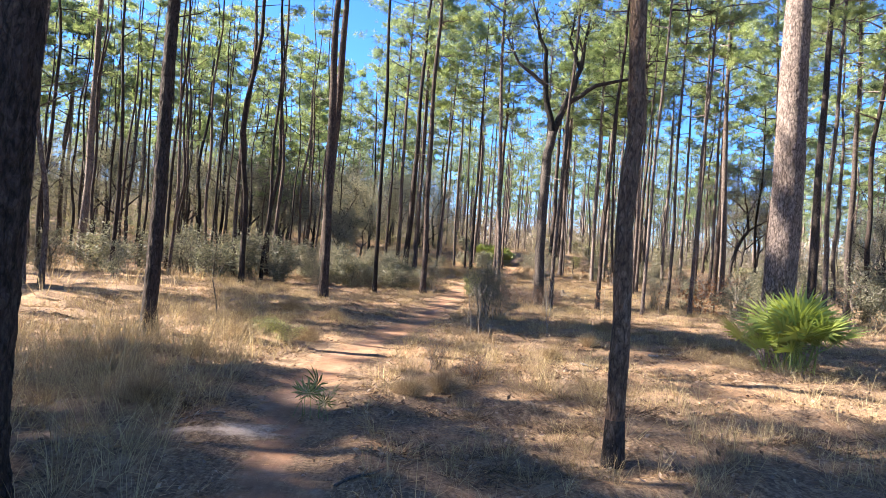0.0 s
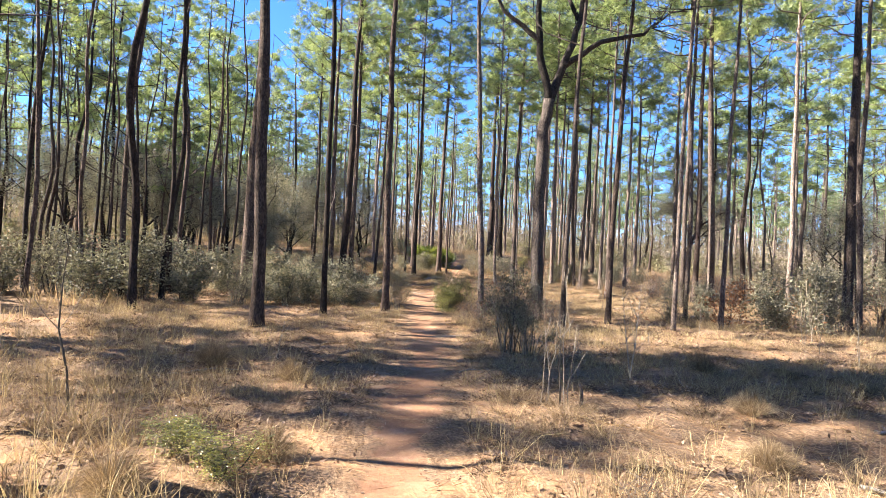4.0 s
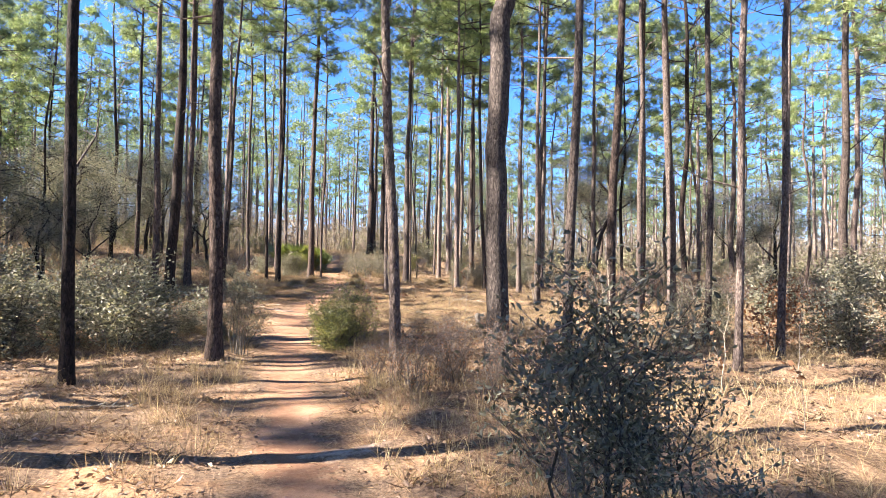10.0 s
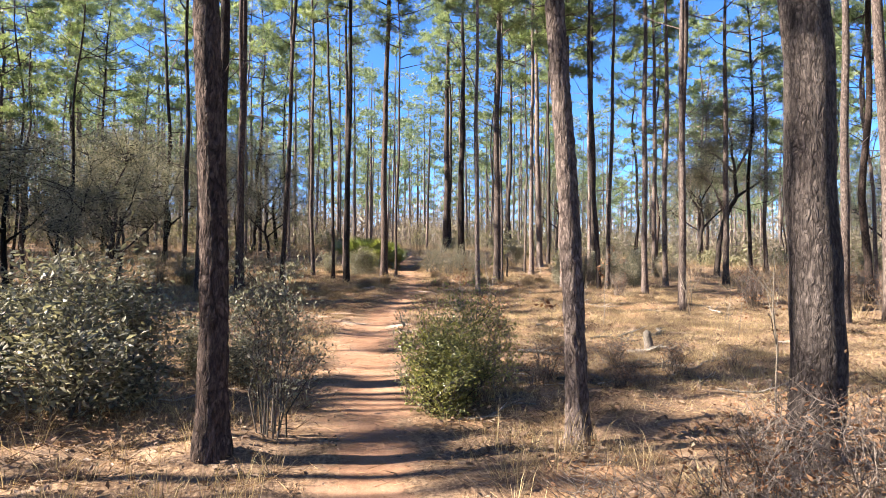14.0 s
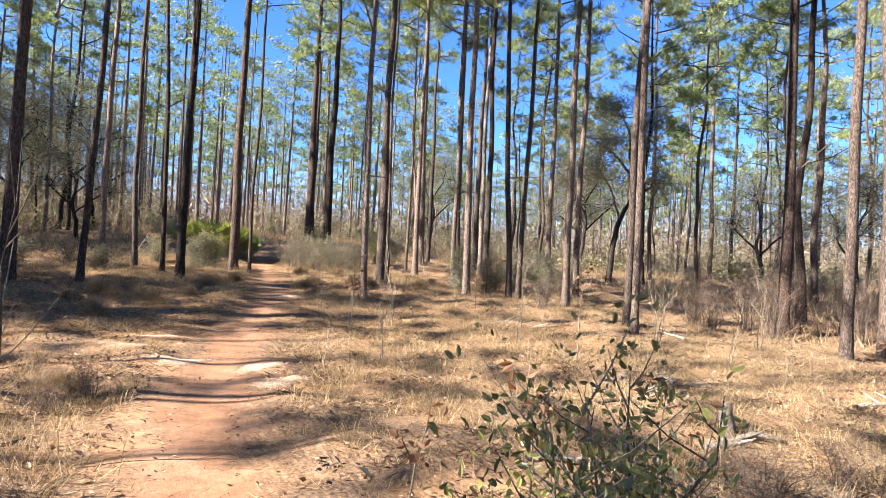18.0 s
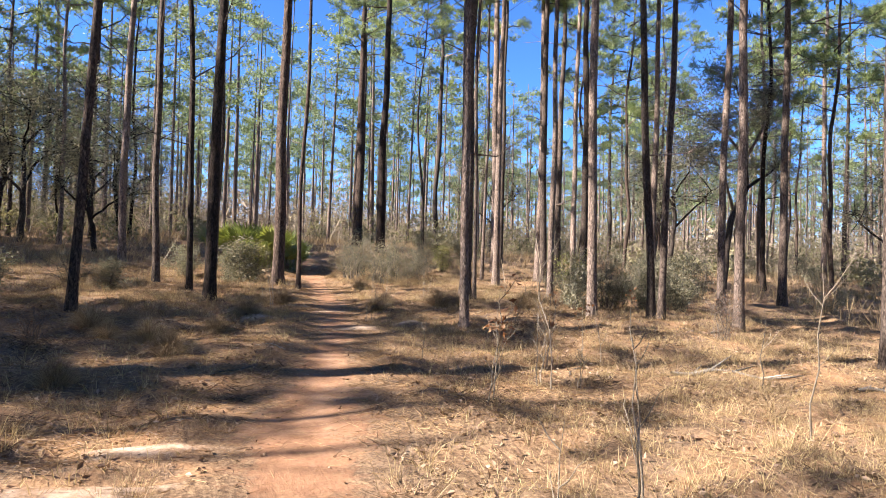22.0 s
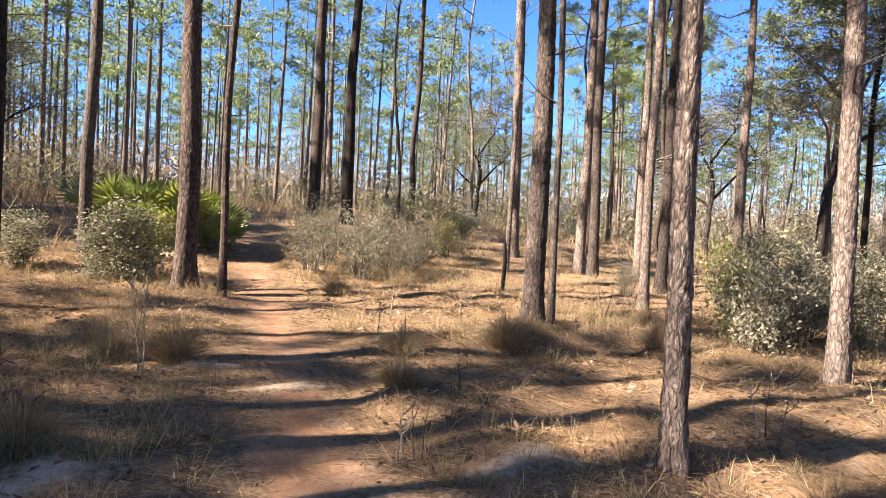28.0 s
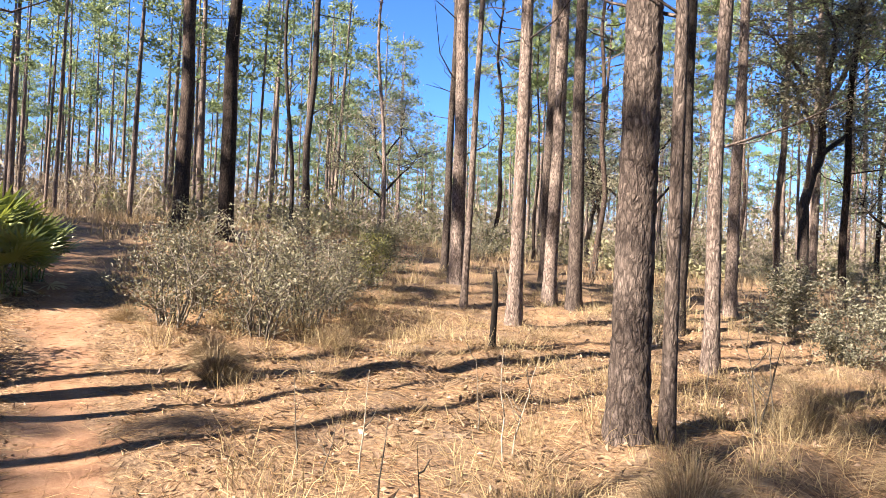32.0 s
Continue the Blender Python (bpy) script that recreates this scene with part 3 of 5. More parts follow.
PINES += [
    (14.3, 32.8, 0.27, 0.005, -0.003, 0), (13.3, 22.4, 0.30, 0.007, -0.002, 0), (14.0, 22.7, 0.18, 0.0, 0.0, 0), (14.4, 26.5, 0.2, 0.01, 0.0, 0),
    (12.2, 30.1, 0.2, 0, 0, 0), (-2.1, 36.0, 0.34, 0.024, -0.008, 0), (-2.75, 38.5, 0.26, -0.01, 0.01, 0), (-1.7, 39.2, 0.18, 0, 0, 0),
    (-3.95, 43.4, 0.2, 0, 0, 0), (1.93, 41.75, 0.22, 0.003, -0.001, 0), (3.86, 45.55, 0.30, 0.005, -0.003, 1), (4.3, 44.9, 0.115, 0.003, -0.002, 0),
    (-1.7, 40.0, 0.26, 0, 0, 0), (-0.39, 40.75, 0.17, 0.04, -0.019, 0),
]
PINES += [
    (-0.2, 51.0, 0.25, 0, 0, 0), (0.88, 46.3, 0.18, -0.016, 0.008, 0), (1.63, 44.4, 0.14, -0.03, 0.012, 0), (10.6, 61.5, 0.50, 0.001, 0, 0),
    (10.6, 57.4, 0.42, 0.001, 0, 0), (5.95, 38.3, 0.16, -0.01, 0.005, 1), (9.42, 39.25, 0.21, -0.01, 0.005, 1), (10.5, 38.65, 0.17, -0.033, 0.018, 0),
    (10.95, 38.85, 0.16, 0.02, -0.01, 0), (11.5, 37.3, 0.2, 0, 0, 0), (10.2, 33.3, 0.17, 0, 0, 0), (10.6, 33.95, 0.18, 0.02, 0, 0),
    (16.2, 50.6, 0.28, 0, 0, 0),
]
PINES += [
    (14.1, 40.1, 0.2, 0, 0, 0), (17.6, 41.1, 0.24, 0, 0, 0), (8.2, 42.4, 0.10, -0.006, 0.004, 0), (8.05, 42.62, 0.28, 0.003, -0.002, 1),
    (2.5, 49.3, 0.22, 0, 0, 0), (13.1, 50.4, 0.32, -0.017, 0.009, 0), (13.5, 47.5, 0.26, -0.012, 0.006, 0), (11.3, 43.7, 0.18, 0, 0, 0),
    (11.2, 46.8, 0.22, 0, 0, 0), (14.2, 46.7, 0.2, 0, 0, 0), (13.8, 45.6, 0.25, 0, 0, 0),
    (17.7, 46.6, 0.25, 0, 0, 0),
]
PINES += [
    (11.4, 48.2, 0.12, 0.004, 0, 0), (14.5, 52.5, 0.2, 0, 0, 0), (13.85, 48.4, 0.28, 0, 0, 0), (-15.4, 26.6, 0.34, 0.01, 0, 0),
]
# stems that get the darker of the pine barks
DEEP = {(-1.7, 39.2), (-3.95, 43.4), (-1.7, 40.0), (-0.39, 40.75), (1.63, 44.4), (3.86, 45.55), (4.3, 44.9), (-0.62, 22.92), (-2.44, 3.2), (-4.42, 9.48), (1.93, 41.75), (-2.1, 36.0), (-2.75, 38.5), (-3.47, 18.6), (10.6, 61.5), (10.6, 57.4), (-2.23, 21.63), (5.6, 22.1), (-4.93, 26.1), (14.3, 32.8)}
for k, (x, y, d, lx, ly, near) in enumerate(PINES):
    pine(x, y, d, 15.5 + 9 * min(d, 0.4) + (k * 0.73 % 2), (lx, ly), 0.05 + 0.05 * (k * 0.31 % 1), k + 1, k, bool(near), twigs=2 if near and d > 0.25 else 6, mat=BARK_DEEP if (x, y) in DEEP else None)

# x, y, then its model: pines added beside the walk, seldom in view, to shade the path
SHADE = [
    (-13, 1.5, 2), (-16.5, 4.0, 0), (-15, 7.2, 1), (-18, -1.0, 5), (-24, 4.0, 1), (-13.5, -2.0, 4),
    (-25, 8.0, 0), (-26.5, 1.8, 3), (-28, 6.2, 4), 
    (-23.5, 2.4, 0), (-27, 9.2, 5), (-20.5, -2.5, 1), (-30, 3.5, 2), (-14, 16.1, 1), (-19, 16.2, 2), (-10, 15.6, 5),
    (-16.5, 15.6, 3),
]
SHADE += [
    (-13.5, 5.2, 2), (-16.8, 5.7, 0), (-19.2, 5.2, 4), (-10.8, 5.5, 3), (-22.4, 5.6, 1), (-14.6, 16.7, 2), (-11.0, 16.4, 0), (-17.4, 16.9, 3),
    (-20.5, 14.4, 2), (-17.4, 42.2, 0, 0.86), (-22, 17.2, 0), (-12, 15.7, 4), (-23.2, 37.8, 3), (-21.4, 39.4, 0, 0.84), (-24, 39.2, 1),
    (-28.5, 40.0, 5), (-17.5, 43.4, 3), (-12.5, 42.8, 5), 
    (-23.0, 43.0, 4), (-20.5, 42.0, 1, 0.86), (-26.2, 37.6, 0), (-26, 40.2, 3),
    (-28, 36.8, 0), (-29.5, 38.4, 1), (-10.5, 36.2, 1, 0.45),
]
SHADE += [
    (-10.8, 39.3, 0, 0.45), (-11.2, 40.6, 1, 0.42),
    (-9.3, 36.3, 0, 0.42), (-25.5, 6.4, 0), (-27.6, 4.2, 2),
]

# younger growth that fills the woods: six pines built once, then copied
MODELS = []
for k in range(6):
    MODELS.append(pine(-40 - 6 * k, -24, (0.16, 0.22, 0.27, 0.19, 0.24, 0.14)[k], (17, 18.5, 20, 17.5, 19, 16)[k], (0.016 * (k - 2.5) / 2, 0.01 * (k % 3 - 1)), (0.14, 0.30, 0.12, 0.24, 0.18, 0.36)[k], 100 + k, k, False, live=(0.46, 0.42, 0.48, 0.40, 0.45, 0.50)[k], twigs=10, split=False, mat=BARK_DEEP if k in (1, 3, 4) else None))

SLIM = []
for k in range(3):
    SLIM.append(pine(-40 - 6 * k, -30, (0.13, 0.17, 0.11)[k], (15, 17, 13.5)[k], (0.008 * (k - 1), 0.006), (0.2, 0.3, 0.25)[k], 130 + k, k, False, label="slim crowded pine with dark bark and few green boughs", live=0.66, twigs=9, split=False, mat=BARK_DEEP, crowns=SPARSE_CROWNS))

for k, (x, y, model, *size) in enumerate(SHADE):
    copy_thing(MODELS[model], Matrix.Translation((x, y, gz(x, y))) @ Matrix.Rotation(k * 1.9, 4, "Z") @ Matrix.Scale(size[0] if size else 1.0, 4))
TAKEN = [(p[0], p[1]) for p in PINES] + [(p[0], p[1]) for p in SHADE] + [(3.4, 21.9), (2.94, 18.3)]


def clear_of_walk(x, y):
    """Distance from the walk's corridor and from what stands within it."""
    c = float(trail_x(np.clip(y, -10, 60)))
    left, right = 6.0 + max(0, (y - 10) * 0.03), 11.0
    if -6 < y < 56 and c - left < x < c + right:
        return False
    if 56 <= y < 72 and abs(x - c) < 2.5:
        return False
    if 10 < math.hypot(x - 4, y - 42) < 75 and abs(math.atan2(x - 4, y - 42) - 0.73) < 0.07:
        return False
    return all((x - a) ** 2 + (y - b) ** 2 > 1.6 ** 2 for a, b in TAKEN)


# sunlit glades: x from and to, y from and to, and how many of the trees that would shade them still stand
GLADES = [(-4, 1, 7.5, 12.5, 0.05), (-4, 10, 14, 33, 0.03), (1.5, 6, 5, 12.5, 0.35), (3, 12, 33, 36.5, 0.15), (2, 14, 42.8, 50, 0.12), (-2, 3, 32.5, 36, 0.25), (2, 12, 36.5, 42.8, 0.15)]


def fill_density(x, y):
    """Thin where a crown would shade a glade from the sunny side."""
    keep = 0.78 if x > 12 and y < 75 else 1.0
    for x0, x1, y0, y1, few in GLADES:
        if x + 27 > x0 and x + 12 < x1 and y0 < y - 2 < y1:
            keep = min(keep, few)
    return keep


rf = random.Random(11)
FAR = []
count = 0
while count < 9000:
    count += 1
    x, y = rf.uniform(-75, 110), rf.uniform(-20, 140)
    if not clear_of_walk(x, y) or rf.random() > fill_density(x, y):
        continue
    if any((x - a) ** 2 + (y - b) ** 2 < 2.3 ** 2 for a, b in TAKEN[-260:]) or any((x - a) ** 2 + (y - b) ** 2 < 2.3 ** 2 for a, b in TAKEN[:-260]):
        continue
    if len(TAKEN) > 1350:
        break
    TAKEN.append((x, y))
    # near ones are trees of their own, the rest is the far wood
    if -28 < x < 42 and -14 < y < 66 and len(TAKEN) < 4000:
        s = rf.uniform(0.85, 1.12) if rf.random() < 0.82 else rf.uniform(0.4, 0.7)
        m = Matrix.Translation((x, y, gz(x, y))) @ Matrix.Rotation(rf.uniform(0, 6.28), 4, "Z") @ Matrix.Diagonal((s, s, s * rf.uniform(0.92, 1.08), 1))
        copy_thing(MODELS[rf.randrange(6)], m)
    else:
        FAR.append((x, y, rf.uniform(14, 20), rf.uniform(0.15, 0.3)))



def far_woods(spots):
    tv, tfaces, base, tip = [], [], [], []
    fg = np.random.default_rng(17)
    n = 0
    for x, y, tall, d in spots:
        z = float(lie(x, y)) - 0.2
        lx, ly = rf.gauss(0, 0.012), rf.gauss(0, 0.012)
        for zz, rr in ((0, d * 0.6), (tall * 0.5, d * 0.4), (tall, 0.03)):
            for a in range(5):
                tv.append((x + lx * zz + rr * math.cos(a * 1.2566), y + ly * zz + rr * math.sin(a * 1.2566), z + zz))
        for i in range(2):
            for a in range(5):
                p, q = n + i * 5 + a, n + i * 5 + (a + 1) % 5
                tfaces.append((p, q, q + 5, p + 5))
        n += 15
        live = rf.uniform(0.34, 0.5)
        for _ in range(17):
            u = rf.random() ** 0.8
            zz = tall * (live + (1.02 - live) * u)
            rad = (2.1 * math.sin((0.15 + 0.85 * u) * 2.9) + 0.2) * rf.random() ** 0.5
            a = rf.uniform(0, 6.28)
            mid = (x + lx * zz + rad * math.cos(a), y + ly * zz + rad * math.sin(a), z + zz)
            c = np.array(mid) + fg.normal(size=(60, 3)) * (0.32, 0.32, 0.15)
            way = fg.normal(size=(60, 3)) * (1, 1, 0.7) + (0, 0, 0.4)
            way *= (fg.uniform(0.2, 0.42, 60) / np.linalg.norm(way, axis=1))[:, None]
            base.append(c)
            tip.append(c + way)
    base, tip = np.concatenate(base), np.concatenate(tip)
    woods = new("distant_trees")
    tagged(woods, "dense stand of distant straight pines with green crowns", "trees", kind="stuff")
    part("trunks", mesh("trunks", tv, tfaces, BARK, True), woods)
    v, f = blades(base, tip, 0.10)
    part("crowns", mesh("crowns", v, f, FAR_NEEDLES), woods)


far_woods(FAR)

# slim trees between the others, where the sun still comes through
rs = random.Random(21)
slim = []
for _ in range(900):
    x, y = rs.uniform(-27, -6.5), rs.uniform(21, 41)
    if len(slim) > 62 or not clear_of_walk(x, y) or any((x - a) ** 2 + (y - b) ** 2 < 1.5 ** 2 for a, b in slim):
        continue
    if 27.5 < y < 35.5 and x > -23 and rs.random() < 0.65:
        continue
    slim.append((x, y))
    copy_thing(SLIM[rs.randrange(3)], Matrix.Translation((x, y, gz(x, y))) @ Matrix.Rotation(rs.uniform(0, 6.28), 4, "Z") @ Matrix.Scale(rs.uniform(0.85, 1.15), 4))


# ---- broad-leaved trees ----
def limb_tree(name, x, y, stems, leaf, leaf_mat, wood_mat, label, count, size, cloud, seed, near=False):
    """A crooked tree: stems are (points, widths) from the ground or from a fork; leaves gather round the ends."""
    r = random.Random(seed)
    t = thing(name, x, y, gz(x, y) - 0.1, label, "tree")
    ends = []
    for k, (pts, rad) in enumerate(stems):
        pts = [Vector(p) for p in pts]
        fine, w = [], []
        for i in range(len(pts) - 1):
            for s in (0, 0.25, 0.5, 0.75):
                fine.append(pts[i].lerp(pts[i + 1], s) + Vector((r.gauss(0, 1), r.gauss(0, 1), 0)) * 0.02)
                w.append(rad[i] + (rad[i + 1] - rad[i]) * s)
        fine.append(pts[-1])
        w.append(rad[-1])
        part("trunk" if k == 0 else "limb", mesh("limb", *tube(fine, w, 16 if k == 0 else 9), wood_mat, True), t)
        if k:
            ends += [pts[-1], pts[-1].lerp(pts[-2], 0.35), pts[-1].lerp(pts[-2], 0.7)]
    if count:
        twigs, c, w = [], [], []
        for e in ends:
            for _ in range(5):
                q = e + Vector((r.gauss(0, 1), r.gauss(0, 1), r.gauss(0.25, 0.7))) * cloud
                twigs.append(tube([e, e.lerp(q, 0.5) + Vector((0, 0, 0.08)), q], [0.018, 0.011, 0.004], 4, False))
                for _ in range(count // (5 * len(ends))):
                    u = r.random()
                    c.append(e.lerp(q, 0.3 + 0.8 * u) + Vector((r.gauss(0, 1), r.gauss(0, 1), r.gauss(0, 1))) * cloud * 0.28)
                    w.append((r.gauss(0, 1), r.gauss(0, 1), r.gauss(-0.1, 0.7)))
        v, f = leaves(np.array([tuple(p) for p in c]), np.array(w), rng.uniform(0.7, 1.2, len(c)) * size)
        part("crown", two_tone("crown", join(twigs), (v, f), wood_mat, leaf_mat), t)
    return t


# dark tree with a fork, out in the open ground beside the path
limb_tree("oak_tree", 3.45, 21.95, [
    ([(0, 0, -0.1), (0.0, 0, 0.25), (0.02, 0, 1.5), (-0.05, 0.02, 3.4), (0.02, 0, 5.2), (0.12, 0, 6.2)], [0.24, 0.185, 0.165, 0.16, 0.16, 0.15]),
    ([(0.12, 0, 6.1), (0.55, 0.1, 7.2), (1.0, 0.3, 8.6), (1.25, 0.4, 10.5)], [0.13, 0.11, 0.08, 0.03]),
    ([(0.12, 0, 6.1), (-0.2, -0.1, 7.4), (-0.35, -0.1, 9.0), (-0.9, 0.2, 11.0)], [0.12, 0.10, 0.07, 0.02]),
    ([(0.55, 0.1, 7.2), (1.5, -0.1, 7.9), (2.7, -0.2, 8.2), (3.6, 0.1, 9.0)], [0.09, 0.07, 0.05, 0.02]),
    ([(-0.25, -0.1, 7.8), (-1.2, 0.2, 8.6), (-1.9, 0.2, 9.9)], [0.08, 0.05, 0.02]),
    ([(1.0, 0.3, 8.6), (0.7, 0.9, 9.8), (0.9, 1.2, 11)], [0.07, 0.05, 0.02]),
], None, NEEDLES, BARK_DARK, "dark rough-barked tree with a spreading fork high up", 900, 0.13, 0.9, 3)
# evergreen oak with a grey-green crown
limb_tree("oak_tree", 21.3, 46.6, [
    ([(0, 0, 0), (0.1, 0, 1.5), (0.7, 0.2, 3.2), (1.3, 0.1, 4.2), (1.1, 0, 5.6)], [0.16, 0.13, 0.12, 0.10, 0.08]),
    ([(1.1, 0, 5.4), (0.3, 0.4, 6.4), (-0.9, 0.6, 7.0)], [0.07, 0.05, 0.02]),
    ([(1.3, 0.1, 4.2), (2.3, -0.2, 4.9), (3.3, 0.2, 5.3)], [0.08, 0.05, 0.02]),
    ([(1.1, 0, 5.4), (1.7, -0.5, 6.9), (2.2, -0.3, 8.2)], [0.07, 0.05, 0.02]),
    ([(1.1, 0, 5.4), (0.6, -0.4, 7.2), (0.3, 0.0, 8.6)], [0.07, 0.05, 0.02]),
    ([(0.7, 0.2, 3.2), (-0.4, -0.3, 4.6), (-1.2, -0.2, 5.5)], [0.06, 0.04, 0.02]),
], None, SHRUB_GREY, BARK, "crooked evergreen oak with a grey-green leafy crown", 20000, 0.095, 0.9, 4)
SMALL_OAKS = []
for k, (x, y, s) in enumerate(((-6.2, 51.8, 0.8), (-7.5, 47.0, 0.9), (27.0, 38.5, 0.9))):
    SMALL_OAKS.append(limb_tree("oak_tree", x, y, [
        ([(0, 0, 0), (0.1 * s, 0, 1.2 * s), (0.3 * s, 0.2, 2.6 * s), (0.1, 0.1, 4.2 * s)], [0.12, 0.10, 0.08, 0.05]),
        ([(0.3 * s, 0.2, 2.4 * s), (1.3 * s, 0.5, 3.4 * s), (2.0 * s, 0.4, 4.2 * s)], [0.05, 0.04, 0.015]),
        ([(0.2 * s, 0.1, 2.0 * s), (-1.0 * s, 0.2, 3.0 * s), (-1.9 * s, -0.3, 3.6 * s)], [0.05, 0.04, 0.015]),
        ([(0.2, 0.2, 3.2 * s), (-0.5 * s, -0.6, 4.4 * s), (-0.6 * s, -0.8, 5.4 * s)], [0.05, 0.03, 0.015]),
        ([(0.1, 0.1, 3.8 * s), (0.8 * s, -0.4, 5.0 * s), (0.9 * s, -0.2, 6.0 * s)], [0.05, 0.03, 0.015]),
    ], None, SHRUB_LEAF, BARK_DARK, "small evergreen oak with a dull grey-green crown", 10000, 0.09, 0.95, 20 + k))
# the low oaks around y = 38 are added partly to shade the path
for k, (x, y, s) in enumerate(((-10.5, 40.0, 1.0), (-13.5, 46.0, 1.2), (-17.0, 41.5, 1.1), (-20.0, 48.0, 1.3), (-9.0, 54.0, 1.2), (-5.0, 58.0, 1.1), (-14.0, 56.0, 1.3), (-24.0, 43.0, 1.2),
                                (-27.0, 52.0, 1.4), (-19.0, 58.0, 1.3), (-1.0, 63.0, 1.1), (-9.5, 64.0, 1.3), (-23.0, 34.0, 1.1), (-28.0, 38.0, 1.3), (25.5, 54.0, 1.2), (33.0, 47.0, 1.2), (30.0, 60.0, 1.3), (20.0, 64.0, 1.1), (-6.2, 37.6, 0.65), (-8.0, 38.8, 0.8), (-5.2, 39.2, 0.6), (-9.4, 36.6, 0.9), (-11.8, 37.9, 1.1), (-17.0, 52.0, 1.1), (-22.0, 56.0, 1.3), (-30.0, 45.0, 1.3), (-20.0, 38.0, 1.1), (-1.2, 53.5, 0.8), (-8.6, 53.2, 1.0), (-4.0, 56.5, 1.1), (-8.2, 50.6, 0.9), (-2.4, 60.0, 1.2))):
    copy_thing(SMALL_OAKS[k % 3], Matrix.Translation((x, y, gz(x, y) - 0.1)) @ Matrix.Rotation(k * 2.2, 4, "Z") @ Matrix.Scale(s, 4))

# crooked charred pine close to the start
snag = thing("pine_tree", 1.52, 4.85, gz(1.52, 4.85), "thin warm-brown pine with a charred black foot", "tree", "pines")
s_pts = [(0, 0, -0.2), (0, 0, 0.0), (0.01, 0, 0.5), (0.03, 0.0, 1.2), (0.02, 0, 1.9), (0.05, 0, 2.4), (0.09, 0, 2.7), (0.08, 0, 3.0), (0.07, 0, 3.6), (0.10, 0.05, 5.5), (0.1, 0.1, 9), (0.2, 0.1, 15)]
s_fine, s_rad = [], []
for i in range(len(s_pts) - 1):
    for u in (0, 0.25, 0.5, 0.75):
        s_fine.append(Vector(s_pts[i]).lerp(Vector(s_pts[i + 1]), u))
        s_fine[-1].x -= 0.03 * s_fine[-1].z
        s_rad.append(0.078 * (1 - 0.04 * s_fine[-1].z) + 0.02 * math.exp(-max(s_fine[-1].z, 0) / 0.15) + 0.004 * math.sin(s_fine[-1].z * 9))
part("trunk", mesh("trunk", *tube(s_fine[7:], s_rad[7:], 20), BARK_WARM, True), snag)
part("charred_foot", mesh("charred_foot", *tube(s_fine[:8], s_rad[:8], 20), BARK_DARK, True), snag, "charred black foot")
part("crown", CROWNS[4], snag, "green needle crown", Matrix.Translation((0.1, 0.1, 8.0)))


# ---- shrubs ----
def shrub_model(seed, tall, wide, stems, leaf_count, leaf_size, leaf_mat, wood_mat, twig=7, upright=0.0, thick=1.0, fine=False, low=0.05):
    """Stems with their twigs, one mesh each, and one mesh of leaves, all round the foot."""
    r = random.Random(seed)
    stem_meshes, spots, ways = [], [], []
    for k in range(stems):
        a = k * 2.4 + r.uniform(-0.4, 0.4)
        out = 0.12 + 0.88 * r.random()
        lean = out * wide * 0.5 * (1 - upright)
        h = tall * (1 - 0.62 * out ** 2.2) * r.uniform(0.7, 1.06)
        foot = Vector((math.cos(a), math.sin(a), 0)) * wide * 0.16 * out - Vector((0, 0, 0.08))
        pts = [foot]
        for s in (0.3, 0.6, 0.85, 1.0):
            pts.append(Vector((math.cos(a) * lean * s ** 0.8, math.sin(a) * lean * s ** 0.8, h * s)) + Vector((r.gauss(0, 1), r.gauss(0, 1), 0)) * 0.045 * tall)
        pieces = [tube(pts, [w * thick for w in (0.012, 0.010, 0.007, 0.005, 0.002)], 5 if fine else 4, False)]
        for _ in range(twig):
            s = r.uniform(low, 0.97) * 4
            i = min(int(s), 3)
            p = pts[i].lerp(pts[i + 1], s - i)
            b = r.uniform(0, 6.28)
            l = tall * r.uniform(0.12, 0.3)
            q = p + Vector((math.cos(b) * l * 0.8, math.sin(b) * l * 0.8, l * r.uniform(0.2, 0.8)))
            m = p.lerp(q, 0.5) + Vector((0, 0, -0.02))
            pieces.append(tube([p, m, q], [w * thick for w in (0.005, 0.0035, 0.0015)], 3, False))
            for _ in range(leaf_count // (stems * twig)):
                u = r.uniform(0.15, 1.08)
                spots.append(tuple(p.lerp(q, u) + Vector((r.gauss(0, 1), r.gauss(0, 1), r.gauss(0, 1))) * 0.05 * tall))
                ways.append((q.x - p.x + r.gauss(0, 0.25) * tall, q.y - p.y + r.gauss(0, 0.25) * tall, r.gauss(0.12, 0.2) * tall))
        stem_meshes.append(mesh("stem", *join(pieces), wood_mat, True))
    green = None
    if leaf_count:
        v, f = leaves(np.array(spots), np.array(ways), rng.uniform(0.7, 1.25, len(spots)) * leaf_size, 0.5, fine)
        green = mesh("foliage", v, f, leaf_mat)
    return stem_meshes, green, tall, wide


